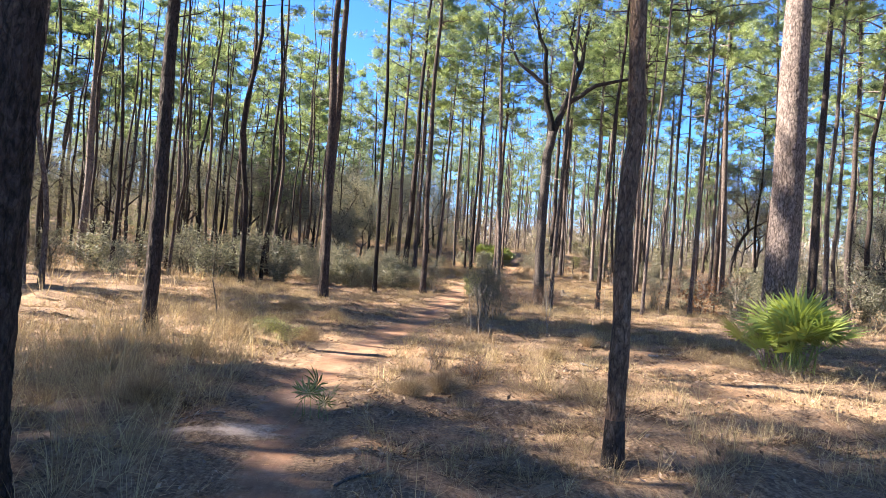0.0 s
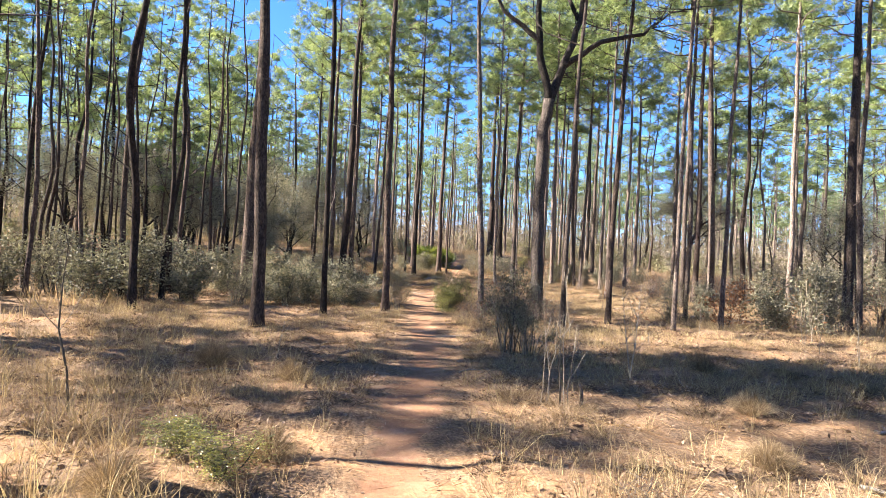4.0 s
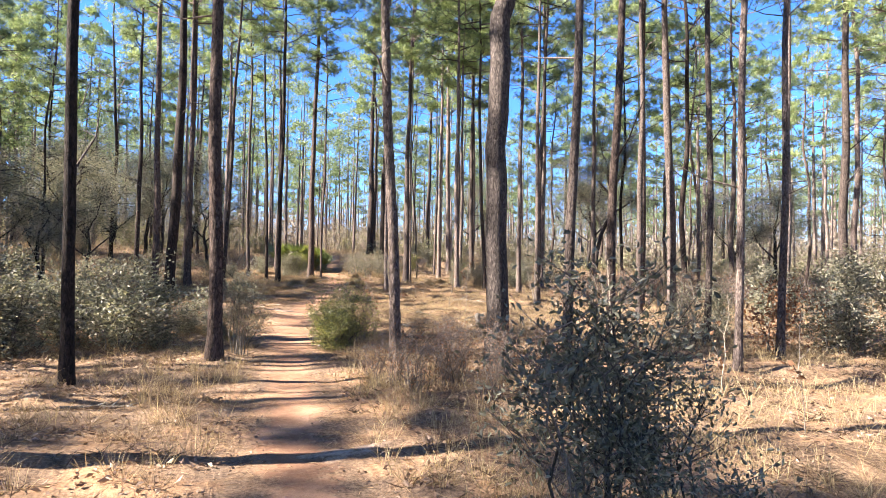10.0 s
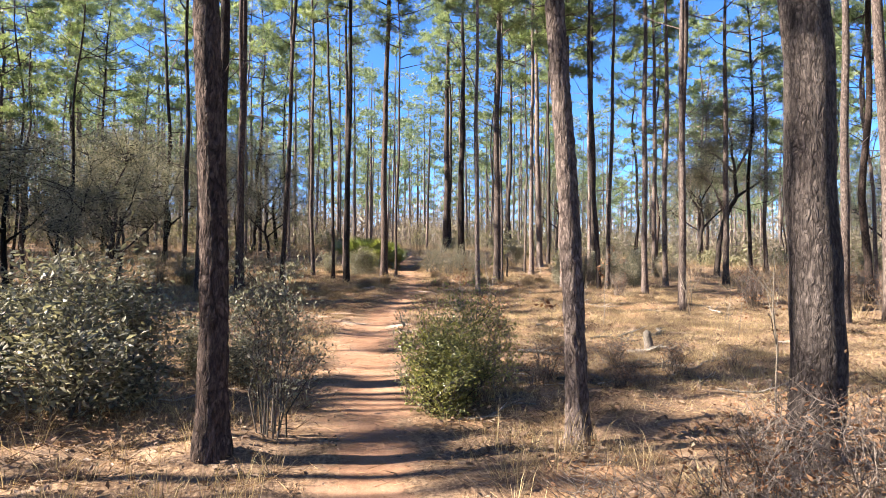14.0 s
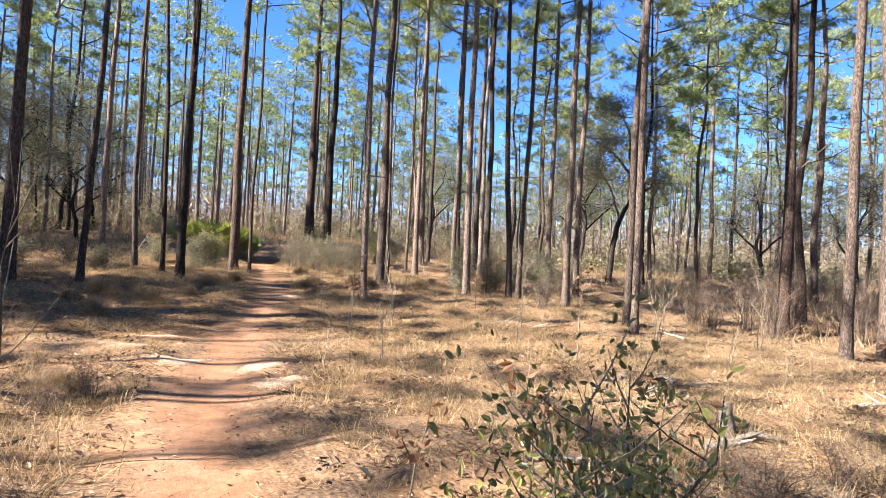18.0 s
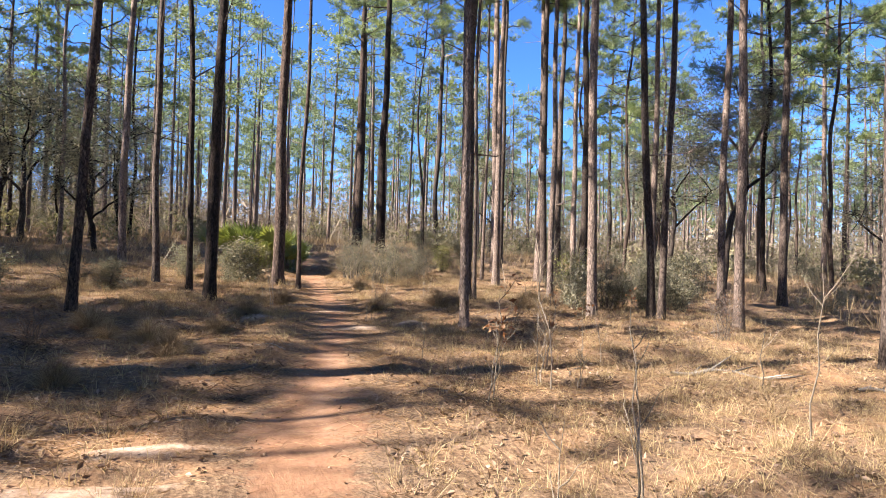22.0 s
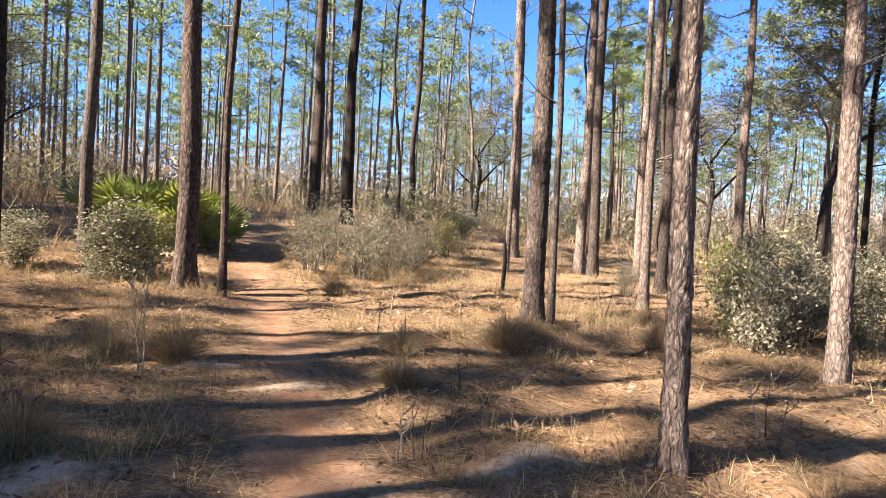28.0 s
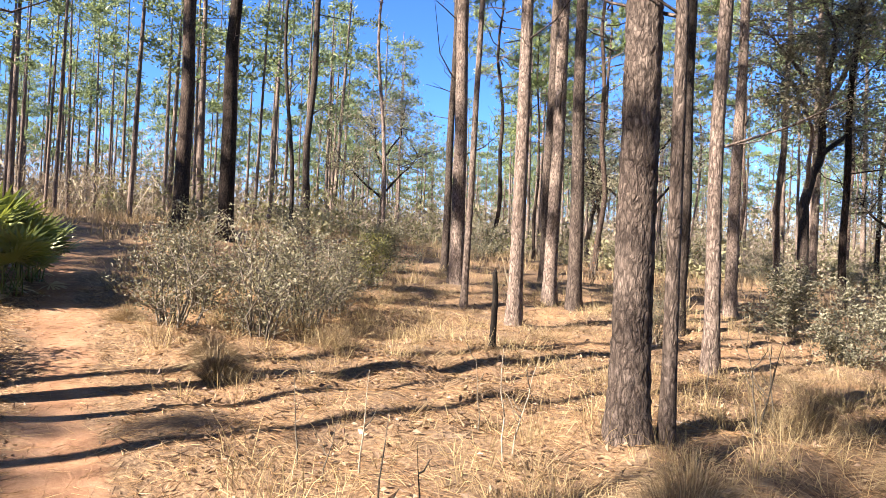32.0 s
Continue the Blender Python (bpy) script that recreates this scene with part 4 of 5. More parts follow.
SHRUBS = {
    "leafy": [shrub_model(1 + k, 1.5, 1.4, 10, 3200, 0.066, SHRUB_LEAF, BARK_GREY, 12) for k in range(3)],
    "bright": [shrub_model(11 + k, 1.2, 1.2, 10, 2700, 0.047, SHRUB_GREEN, BARK_GREY, 12) for k in range(2)],
    "grey": [shrub_model(21 + k, 1.3, 1.4, 15, 2600, 0.04, SHRUB_GREY, BARK_GREY, 11, 0.1) for k in range(3)],
    "near": [shrub_model(61 + k, 1.5, 1.4, 15, 3000, 0.042, SHRUB_LEAF, BARK_GREY, 9, 0, 1, True, 0.3) for k in range(2)],
    "near_bright": [shrub_model(71, 1.2, 1.2, 17, 6000, 0.042, SHRUB_GREEN, BARK_GREY, 14, 0, 1, True)],
    "near_open": [shrub_model(66, 1.3, 1.2, 11, 1500, 0.042, SHRUB_GREEN, BARK_GREY, 9, 0.1, 0.9, True)],
    "far_leafy": [shrub_model(81 + k, 1.5, 1.6, 7, 1400, 0.07, SHRUB_LEAF, BARK_GREY, 6) for k in range(2)],
    "far_grey": [shrub_model(91 + k, 1.3, 1.6, 8, 1300, 0.062, SHRUB_GREY, BARK_GREY, 6) for k in range(2)],
    "far_twig": [shrub_model(95, 1.0, 1.3, 9, 60, 0.06, BROWN_LEAF, BRUSHWOOD, 5)],
    "brown": [shrub_model(31 + k, 1.2, 1.1, 6, 420, 0.085, BROWN_LEAF, BARK_GREY, 7) for k in range(2)],
    "twig": [shrub_model(41 + k, 1.0, 1.2, 26, 340, 0.035, BROWN_LEAF, BRUSHWOOD, 12, 0.25, 0.5) for k in range(2)],
    "sprig": [shrub_model(51 + k, 1.3, 1.0, 3, 260, 0.075, SHRUB_LEAF, BARK_GREY, 10, 0.4) for k in range(2)],
}
SHRUB_WORDS = {
    "leafy": "dense shrub with small dark green leaves on grey stems",
    "bright": "rounded shrub with glossy yellow-green leaves beside the path",
    "grey": "twiggy grey-green shrub with small dull leaves",
    "brown": "low shrub holding dead reddish-brown leaves",
    "near": "dense shrub with small dark green leaves on grey stems",
    "near_open": "leggy half-bare shrub with small dark glossy leaves",
    "near_bright": "rounded shrub with glossy yellow-green leaves beside the path",
    "far_leafy": "dull green evergreen shrub under the pines",
    "far_grey": "twiggy grey-green shrub under the pines",
    "far_twig": "bare brown brush under the pines",
    "twig": "bare tangle of dead brown brush stems",
    "sprig": "young evergreen sapling with sparse dark leaves",
}
SHRUB_FIRST = {}


def shrub(kind, x, y, tall, wide, seed=0):
    stem_meshes, green, h, w = SHRUBS[kind][seed % len(SHRUBS[kind])]
    m = Matrix.Translation((x, y, gz(x, y))) @ Matrix.Rotation(seed * 1.3, 4, "Z") @ Matrix.Diagonal((wide / w, wide / w, tall / h, 1))
    key = (kind, seed % len(SHRUBS[kind]))
    if key in SHRUB_FIRST:
        src = SHRUB_FIRST[key]
        ob = copy_thing(src, Matrix.Identity(4))
        ob.matrix_basis = m
        return ob
    t = tagged(new("shrub"), SHRUB_WORDS[kind], "shrub", kind.replace("_", " ") + " shrubs")
    for s in stem_meshes:
        part("stem", s, t)
    if green:
        part("foliage", green, t)
    t.matrix_basis = m
    SHRUB_FIRST[key] = t
    return t


SHRUB_ROWS = [
    ("near", 1.15, 15.72, 1.5, 1.3), ("near", 1.5, 15.65, 1.15, 1.0), ("near_bright", 1.32, 24.05, 0.85, 1.0), ("near_bright", 1.5, 24.35, 0.75, 0.8),
    ("near_open", 1.72, 24.6, 1.25, 1.0), ("near_open", 2.0, 24.85, 1.1, 0.9), ("near_open", 1.25, 24.3, 1.15, 0.7), ("sprig", 1.05, 24.6, 0.9, 0.4), ("near", -0.25, 23.5, 1.35, 0.9), ("leafy", -2.0, 24.4, 1.4, 1.6),
    ("leafy", -3.4, 24.0, 1.3, 1.6), ("grey", -2.6, 26.6, 1.4, 1.6), ("leafy", -4.2, 24.4, 1.4, 1.7), ("leafy", -1.5, 24.75, 1.4, 1.5),
    ("grey", -2.2, 25.4, 1.3, 1.3), ("leafy", -3.2, 28.0, 1.5, 1.4), ("leafy", -7.1, 22.9, 1.5, 1.8), ("leafy", -5.9, 23.2, 1.55, 1.8),
    ("grey", -4.7, 23.5, 1.5, 1.7), ("leafy", -3.9, 25.3, 1.4, 1.6), ("leafy", -2.9, 24.8, 1.35, 1.4), ("leafy", -8.6, 23.6, 1.6, 2.0),
    ("grey", -10.0, 24.6, 1.75, 2.3),
]
SHRUB_ROWS += [
    ("leafy", -11.2, 24.2, 1.8, 2.3), ("leafy", -12.6, 23.0, 1.7, 2.2), ("grey", -13.6, 21.4, 1.6, 2.1), ("leafy", -9.3, 27.5, 1.8, 2.4),
    ("leafy", -7.3, 26.5, 1.7, 2.2), ("leafy", -6.2, 28.5, 1.6, 2.0), ("grey", -5.0, 29.0, 1.5, 1.9), ("leafy", -11.5, 28.5, 1.8, 2.3),
    ("leafy", 14.6, 24.8, 2.0, 2.1), ("leafy", 16.4, 24.0, 2.3, 2.2), ("leafy", 16.8, 22.4, 2.4, 2.1), ("grey", 16.5, 20.9, 2.3, 2.0),
    ("leafy", 18.2, 22.6, 2.4, 2.4), ("grey", 17.8, 19.4, 2.2, 2.2), ("leafy", 19.4, 20.6, 2.4, 2.4), ("leafy", 12.9, 25.6, 1.6, 1.8),
    ("brown", 9.1, 22.0, 1.4, 1.3), ("brown", 9.9, 22.6, 1.3, 1.2), ("brown", 11.0, 22.4, 1.3, 1.2), ("leafy", 10.3, 21.6, 1.6, 1.6),
    ("leafy", 10.9, 20.8, 1.8, 1.6),
]
SHRUB_ROWS += [
    ("grey", 11.9, 21.4, 1.8, 1.7), ("grey", 7.9, 22.85, 1.35, 1.6), ("leafy", 9.6, 24.0, 1.2, 1.3), ("twig", 10.0, 36.3, 0.9, 1.2),
    ("sprig", -0.75, 27.1, 1.4, 1.1), ("leafy", -0.6, 25.4, 0.5, 0.9), ("leafy", -1.1, 26.2, 0.7, 1.0), ("twig", 0.27, 29.9, 0.42, 0.75),
    ("twig", 0.0, 29.4, 0.3, 0.6), ("twig", 14.1, 33.6, 1.6, 1.7), ("twig", 14.9, 32.9, 1.7, 1.7), ("twig", 15.6, 33.8, 1.6, 1.8),
    ("twig", 16.4, 32.6, 1.6, 1.8), ("twig", 13.2, 34.4, 1.3, 1.6), ("twig", 12.4, 33.2, 1.2, 1.5), ("twig", 13.4, 32.4, 1.4, 1.6), ("twig", 15.2, 31.6, 1.5, 1.7), ("twig", 16.2, 30.4, 1.5, 1.8), ("twig", 17.6, 31.4, 1.6, 1.9), ("twig", -0.45, 27.4, 0.4, 1.0), ("twig", 0.0, 26.6, 0.35, 0.9), ("twig", -0.8, 29.0, 0.4, 1.0), ("twig", 16.8, 34.8, 1.6, 1.9), ("leafy", 3.1, 46.5, 1.2, 1.6),
    ("bright", 3.45, 46.8, 1.15, 1.2), ("leafy", 9.9, 40.5, 1.45, 1.1), ("bright", 10.3, 41.2, 1.45, 1.1), ("grey", 11.0, 40.8, 1.4, 1.1),
    ("leafy", 11.4, 40.9, 1.4, 1.1),
]
SHRUB_ROWS += [
    ("leafy", 11.8, 40.3, 1.3, 1.0), ("leafy", 12.6, 39.9, 1.4, 1.2), ("leafy", 13.3, 41.0, 1.3, 1.2), ("leafy", 2.7, 46.7, 0.8, 1.0),
    ("grey", 6.3, 47.3, 1.25, 1.5), ("grey", 7.1, 46.8, 1.35, 1.6), ("grey", 7.9, 47.4, 1.35, 1.6), ("grey", 8.7, 47.9, 1.2, 1.3),
    ("grey", 6.9, 48.4, 1.3, 1.5), ("grey", 8.2, 48.8, 1.2, 1.5), ("grey", 9.4, 48.9, 1.1, 1.4), ("leafy", 13.7, 43.1, 1.1, 1.0),
    ("leafy", 14.4, 42.6, 1.2, 1.2), ("leafy", 1.6, 47.5, 0.9, 1.3), ("grey", 12.2, 45.0, 0.8, 1.0), ("leafy", 15.5, 44.5, 1.2, 1.5),
    ("grey", 16.5, 43.2, 1.3, 1.6), ("bright", 10.6, 50.0, 1.0, 1.2), ("leafy", 12.4, 52.0, 1.1, 1.4), ("twig", 1.6, 20.1, 0.75, 1.1),
    ("twig", 2.2, 20.5, 0.9, 1.2),
]
SHRUB_ROWS += [
    ("twig", 2.9, 20.7, 0.9, 1.2), ("twig", 3.3, 21.3, 0.8, 1.0), ("twig", 2.6, 21.3, 0.8, 1.1), ("twig", 1.3, 20.9, 0.6, 1.0),
    ("twig", 3.9, 21.0, 0.7, 1.0), ("twig", 2.4, 19.7, 0.6, 1.0), ("twig", 3.5, 20.6, 0.8, 1.1), ("twig", 1.5, 20.5, 0.7, 1.0),
    ("twig", 2.2, 21.0, 0.8, 1.0), ("twig", 0.05, 8.3, 0.5, 0.8), ("twig", 0.5, 7.4, 0.45, 0.8), ("bright", -2.35, 9.6, 0.34, 0.7), ("bright", -2.75, 10.0, 0.3, 0.6),
    ("twig", 1.9, 24.9, 0.6, 1.0), ("twig", 2.7, 25.0, 0.6, 1.2), ("twig", 3.3, 25.4, 0.42, 1.1), ("twig", 4.0, 25.75, 0.4, 1.2),
    ("twig", 4.6, 25.3, 0.4, 1.1), ("twig", 3.8, 24.9, 0.34, 1.0), ("twig", 5.0, 25.9, 0.34, 1.0), ("twig", 5.6, 25.5, 0.32, 0.9),
    ("twig", 3.4, 24.5, 0.3, 0.9),
]
SHRUB_ROWS += [
    ("twig", 4.3, 26.2, 0.36, 1.0), ("twig", -0.5, 38.0, 0.5, 1.0), ("leafy", -2.0, 42.5, 0.9, 1.4), ("leafy", -3.4, 41.0, 1.0, 1.4),
    ("grey", -4.6, 42.4, 1.1, 1.6), ("leafy", 0.0, 44.0, 0.7, 1.1), ("grey", -1.0, 46.0, 0.9, 1.4),
]
for k, row in enumerate(SHRUB_ROWS):
    kind, x, y, tall, wide = row
    hedge = x < -1.2 and 22 < y < 30
    vary = 0.84 + 0.34 * (k * 0.618 % 1) if hedge else 1.0
    shrub(kind, x, y, tall * vary, wide * vary, seed=k)

# the undergrowth farther off
r2 = random.Random(5)
made = 0
while made < 230:
    x, y = r2.uniform(-34, 48), r2.uniform(16, 82)
    c = float(trail_x(y))
    if (y < 56 and c - 9 < x < c + 12) or abs(x - c) < 3 or (x < 0 and y < 20):
        continue
    s = r2.uniform(0.7, 1.7)
    shrub(r2.choice(("far_leafy", "far_grey", "far_grey", "far_twig", "far_leafy")), x, y, s, s * r2.uniform(1.0, 1.5), made)
    made += 1


# ---- palmettos ----
def frond_mesh(seed, reach, leaf_mat, leaflets=22):
    r = random.Random(seed)
    base, tip = [], []
    stalk = tube([(0, 0, 0), (0, reach * 0.3, reach * 0.35), (0, reach * 0.62, reach * 0.55)], [0.010, 0.008, 0.006], 5, False)
    hub = np.array((0, reach * 0.62, reach * 0.55))
    out = np.array((0, 0.82, 0.45))
    up = np.array((0, -0.45, 0.82))
    v, f = [tuple(hub)], []
    h = 0
    for k in range(leaflets):
        a = (k / (leaflets - 1) - 0.5) * 4.2
        way = out * math.cos(a) + np.array((1, 0, 0)) * math.sin(a) + up * r.uniform(-0.05, 0.2)
        l = reach * 0.66 * (0.72 + 0.28 * math.cos(a * 0.8)) * r.uniform(0.88, 1.05)
        side = np.cross(way, up)
        side = side / np.linalg.norm(side) * reach * 0.028
        n = len(v)
        droop = np.array((0, 0, -l * 0.10))
        v += [tuple(hub + way * l * 0.5 + side), tuple(hub + way * l * 0.5 - side + up * 0.012), tuple(hub + way * l + droop)]
        f += [(h, n, n + 1), (n + 1, n, n + 2)]
    return mesh("frond", v, f, leaf_mat), mesh("stalk", *stalk, leaf_mat, True)


FRONDS = [frond_mesh(70 + k, 0.8, PALM_LEAF) for k in range(4)]
# these and the small fronds carry the leaf colour darkened for shade
FRONDS_SHADED = [frond_mesh(90 + k, 0.8, PALM_SHADED) for k in range(4)]
FRONDS_SMALL = [frond_mesh(75 + k, 0.8, PALM_SHADED, 10) for k in range(4)]
FRONDS_DRY = [frond_mesh(80 + k, 0.7, PALM_DRY, 12) for k in range(2)]


def palmetto(x, y, tall, fronds, seed, label="clump of saw palmetto with green fan fronds", kind=None):
    r = random.Random(seed)
    t = thing("palmetto", x, y, gz(x, y), label, "palmetto", "palmettos")
    k = tall / 1.15
    for i in range(fronds):
        tilt = (i / fronds) ** 0.9 * 0.95 - 1.0
        a = i * 2.4 + r.uniform(-0.3, 0.3)
        s = k * r.uniform(0.8, 1.1)
        foot = Vector((r.gauss(0, 0.10), r.gauss(0, 0.10), 0.0)) * tall
        m = Matrix.Translation(foot) @ Matrix.Rotation(a, 4, "Z") @ Matrix.Rotation(-tilt, 4, "X") @ Matrix.Scale(s, 4)
        fan, stalk = (kind or FRONDS_SHADED)[i % 4]
        part("stalk", stalk, part("frond", fan, t, "", m))
    for i in range(fronds // 5 if fronds > 8 else 0):
        m = Matrix.Translation((0, 0, 0.05)) @ Matrix.Rotation(i * 2.1 + seed, 4, "Z") @ Matrix.Rotation(-0.85, 4, "X") @ Matrix.Scale(k * 0.8, 4)
        fan, stalk = FRONDS_DRY[i % 2]
        part("stalk", stalk, part("frond", fan, t, "dry tan frond", m))
    return t


palmetto(6.05, 10.45, 1.5, 22, 1, "clump of saw palmetto with bright yellow-green fan fronds", FRONDS)
palmetto(6.4, 10.65, 1.25, 14, 2, "clump of saw palmetto with bright yellow-green fan fronds", FRONDS)
palmetto(5.85, 10.75, 1.0, 10, 4, "clump of saw palmetto with bright yellow-green fan fronds", FRONDS)
for k, (x, y, h, n) in enumerate(((-1.02, 5.42, 0.50, 4), (-1.17, 5.5, 0.42, 3), (-0.9, 5.36, 0.36, 2))):
    palmetto(x, y, h, n, 50 + k, "small palmetto with a few stiff spiky fronds in shade-dark green", FRONDS_SMALL)
for k, (x, y, h, n) in enumerate(((3.5, 50.1, 1.55, 22), (4.15, 49.6, 1.45, 22), (4.7, 50.4, 1.4, 18), (5.0, 49.7, 1.0, 16), (5.35, 50.6, 1.1, 16), (2.9, 50.8, 1.5, 16), (3.9, 51.2, 1.6, 16), (5.0, 51.4, 1.2, 12))):
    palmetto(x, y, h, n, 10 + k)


# ---- saplings, sticks, fallen wood ----
def sapling(x, y, tall, seed, mat=None, twigs=5, leaf=0, stems=1, label="thin bare pale sapling standing in dry grass"):
    r = random.Random(seed)
    t = thing("sapling", x, y, gz(x, y), label, "sapling", "saplings", r.uniform(0, 6.28))
    mat = mat or SAPLING
    spots, ways = [], []
    for s in range(stems):
        lx, ly = r.gauss(0, 0.10), r.gauss(0, 0.10)
        pts, w = [], []
        for i in range(6):
            u = i / 5
            pts.append(Vector((lx * tall * u + r.gauss(0, 0.012) * tall + s * 0.04, ly * tall * u + r.gauss(0, 0.012) * tall, tall * u * (1 - 0.12 * s) - (0.08 if i == 0 else 0))))
            w.append((0.004 + 0.0045 * tall) * (1 - 0.8 * u))
        part("stem", mesh("stem", *tube(pts, w, 6), mat, True), t)
        for _ in range(twigs):
            u = r.uniform(0.3, 0.95) * 5
            i = min(int(u), 4)
            p = pts[i].lerp(pts[i + 1], u - i)
            a, l = r.uniform(0, 6.28), tall * r.uniform(0.12, 0.3)
            q = p + Vector((math.cos(a) * 0.6, math.sin(a) * 0.6, 0.8)) * l
            e = q + Vector((r.gauss(0, 0.3), r.gauss(0, 0.3), 0.3)) * l * 0.5
            part("twig", mesh("twig", *tube([p, p.lerp(q, 0.5) + Vector((0, 0, -0.02)), q, e], [0.005, 0.004, 0.003, 0.0012], 4, False), mat, True), t)
            for _ in range(leaf):
                spots.append(tuple(p.lerp(e, r.uniform(0.3, 1.1)) + Vector((r.gauss(0, 1), r.gauss(0, 1), r.gauss(0, 1))) * 0.03))
                ways.append((r.gauss(0, 1), r.gauss(0, 1), r.gauss(-0.3, 0.6)))
    if leaf:
        v, f = leaves(np.array(spots), np.array(ways), rng.uniform(0.05, 0.1, len(spots)), 0.5)
        part("foliage", mesh("foliage", v, f, BROWN_LEAF), t, "dead brown leaves")
    return t


BROWN_TAG = "thin sapling holding a few dead brown leaves"
SAPLING_ROWS = [
    (0.79, 11.85, 1.2, 4, 0, 3), (0.60, 11.9, 1.1, 3, 0, 3), (2.45, 13.75, 1.5, 13, 0, 2), (-2.57, 14.7, 0.85, 4, 0, 1), (-4.0, 11.35, 1.9, 4, 0, 1),
    (-5.7, 10.8, 0.75, 3, 0, 1), (7.45, 14.5, 0.9, 6, 0, 2), (7.5, 15.3, 1.05, 5, 1, 2), (8.8, 18.4, 1.5, 6, 1, 2), (9.4, 18.9, 1.2, 5, 0, 2),
    (7.9, 16.8, 0.9, 4, 2, 1), (3.1, 18.4, 1.6, 3, 0, 1), (3.25, 18.45, 1.5, 3, 0, 1), (4.0, 22.9, 1.7, 3, 0, 1),
]
SAPLING_ROWS += [
    (5.0, 19.0, 1.2, 3, 6, 1), (6.9, 19.6, 1.0, 3, 7, 1), (4.6, 17.5, 0.6, 2, 6, 1), (-0.18, 28.06, 2.1, 9, 0, 1), (9.33, 31.7, 1.4, 9, 0, 4),
    (6.32, 30.4, 1.65, 4, 8, 1), (6.43, 32.1, 1.6, 4, 0, 1), (3.64, 31.1, 1.15, 4, 0, 2), (2.73, 30.7, 0.85, 4, 0, 1), (4.08, 33.78, 1.15, 6, 9, 1),
    (5.05, 34.45, 0.85, 5, 0, 3), (3.98, 33.69, 0.85, 4, 0, 2), (5.03, 34.16, 1.7, 7, 0, 1), (5.4, 34.1, 0.5, 6, 0, 2),
]
SAPLING_ROWS += [
    (7.4, 33.4, 0.95, 2, 0, 1), (4.16, 35.8, 0.5, 3, 0, 1), (6.95, 38.25, 0.6, 3, 0, 1), (5.64, 35.2, 1.0, 3, 2, 1), (6.3, 35.3, 0.8, 4, 3, 1),
    (6.6, 35.3, 0.8, 4, 0, 1), (3.07, 41.2, 1.1, 5, 0, 2), (7.17, 38.5, 0.55, 2, 0, 2), (6.99, 42.8, 0.7, 1, 0, 1), (8.88, 42.1, 0.85, 3, 0, 2),
    (10.34, 43.25, 0.75, 1, 0, 1), (6.09, 43.05, 0.6, 1, 0, 1), (5.88, 43.1, 0.36, 1, 0, 1), (7.25, 43.3, 0.55, 2, 0, 1),
]
SAPLING_ROWS += [
    (7.1, 42.85, 0.65, 4, 0, 1), (5.87, 43.35, 0.55, 1, 0, 1), (5.48, 42.0, 0.65, 1, 1, 1), (5.98, 42.35, 0.42, 1, 0, 1), (9.7, 42.3, 0.75, 4, 0, 1),
    (3.18, 43.2, 0.5, 2, 0, 1), (11.3, 39.3, 0.7, 5, 0, 2), (8.2, 36.6, 1.1, 3, 5, 1), (4.36, 38.9, 0.4, 2, 0, 2), (4.5, 38.95, 0.42, 1, 0, 2),
    (5.4, 40.1, 0.3, 1, 0, 3), (2.0, 26.6, 0.9, 3, 6, 1), (2.6, 26.2, 1.0, 3, 8, 1), (3.2, 25.9, 0.9, 3, 7, 1),
]
SAPLING_ROWS += [
    (8.0, 28.4, 0.9, 3, 5, 1), (7.3, 26.6, 0.8, 3, 7, 1), (9.0, 30.0, 1.0, 4, 0, 2), (11.0, 31.0, 1.3, 6, 0, 3),
]
for k, (x, y, h, twigs, leaf, stems) in enumerate(SAPLING_ROWS):
    sapling(x, y, h, 200 + k, None, twigs, leaf, stems, BROWN_TAG if leaf > 2 else "thin bare pale sapling standing in dry grass")

# dead snag stem and cut stumps
for k, (x, y, h, w, mat, words) in enumerate((
        (9.49, 45.5, 0.9, 0.04, BARK_DARK, "charred black stump of a thin dead tree"),
        (1.05, 11.9, 0.24, 0.022, BRUSHWOOD, "short broken brown stub of a dead sapling"),
        (5.35, 27.1, 0.26, 0.07, BARK_GREY, "broken grey stump of a thin dead tree"))):
    t = thing("dead_stump", x, y, gz(x, y), words, "stump", "", k)
    part("stem", mesh("stem", *tube([(0, 0, -0.1), (0.01, 0, h * 0.3), (0.03, 0.01, h * 0.7), (0.02, 0.03, h), (0.035, 0.03, h * 1.08)], [w * 1.2, w, w * 0.9, w * 0.75, w * 0.15], 10), mat, True), t)


def fallen(x, y, length, turn, thick, seed, label="grey weathered fallen branch lying on pine straw"):
    r = random.Random(seed)
    t = thing("fallen_branch", x, y, gz(x, y), label, "branch", "fallen branches", turn)
    z0 = gz(x, y)
    pts, w = [], []
    for i in range(7):
        u = i / 6 - 0.5
        px, py = u * length, 0.06 * length * math.sin(i * 1.3 + seed)
        wx, wy = x + px * math.cos(turn) - py * math.sin(turn), y + px * math.sin(turn) + py * math.cos(turn)
        pts.append(Vector((px, py, gz(wx, wy) - z0 + thick * 0.8)))
        w.append(thick * (1 - 0.65 * i / 6))
    part("stem", mesh("stem", *tube(pts, w, 7), WOOD_GREY, True), t)
    for k in range(4):
        p = pts[1 + k]
        l = length * r.uniform(0.12, 0.3)
        a = r.uniform(0.4, 1.1) * r.choice((-1, 1))
        q = p + Vector((math.cos(a) * l, math.sin(a) * l, l * r.uniform(0.05, 0.5)))
        part("twig", mesh("twig", *tube([p, p.lerp(q, 0.6), q], [thick * 0.45, thick * 0.3, thick * 0.1], 5), WOOD_GREY, True), t)


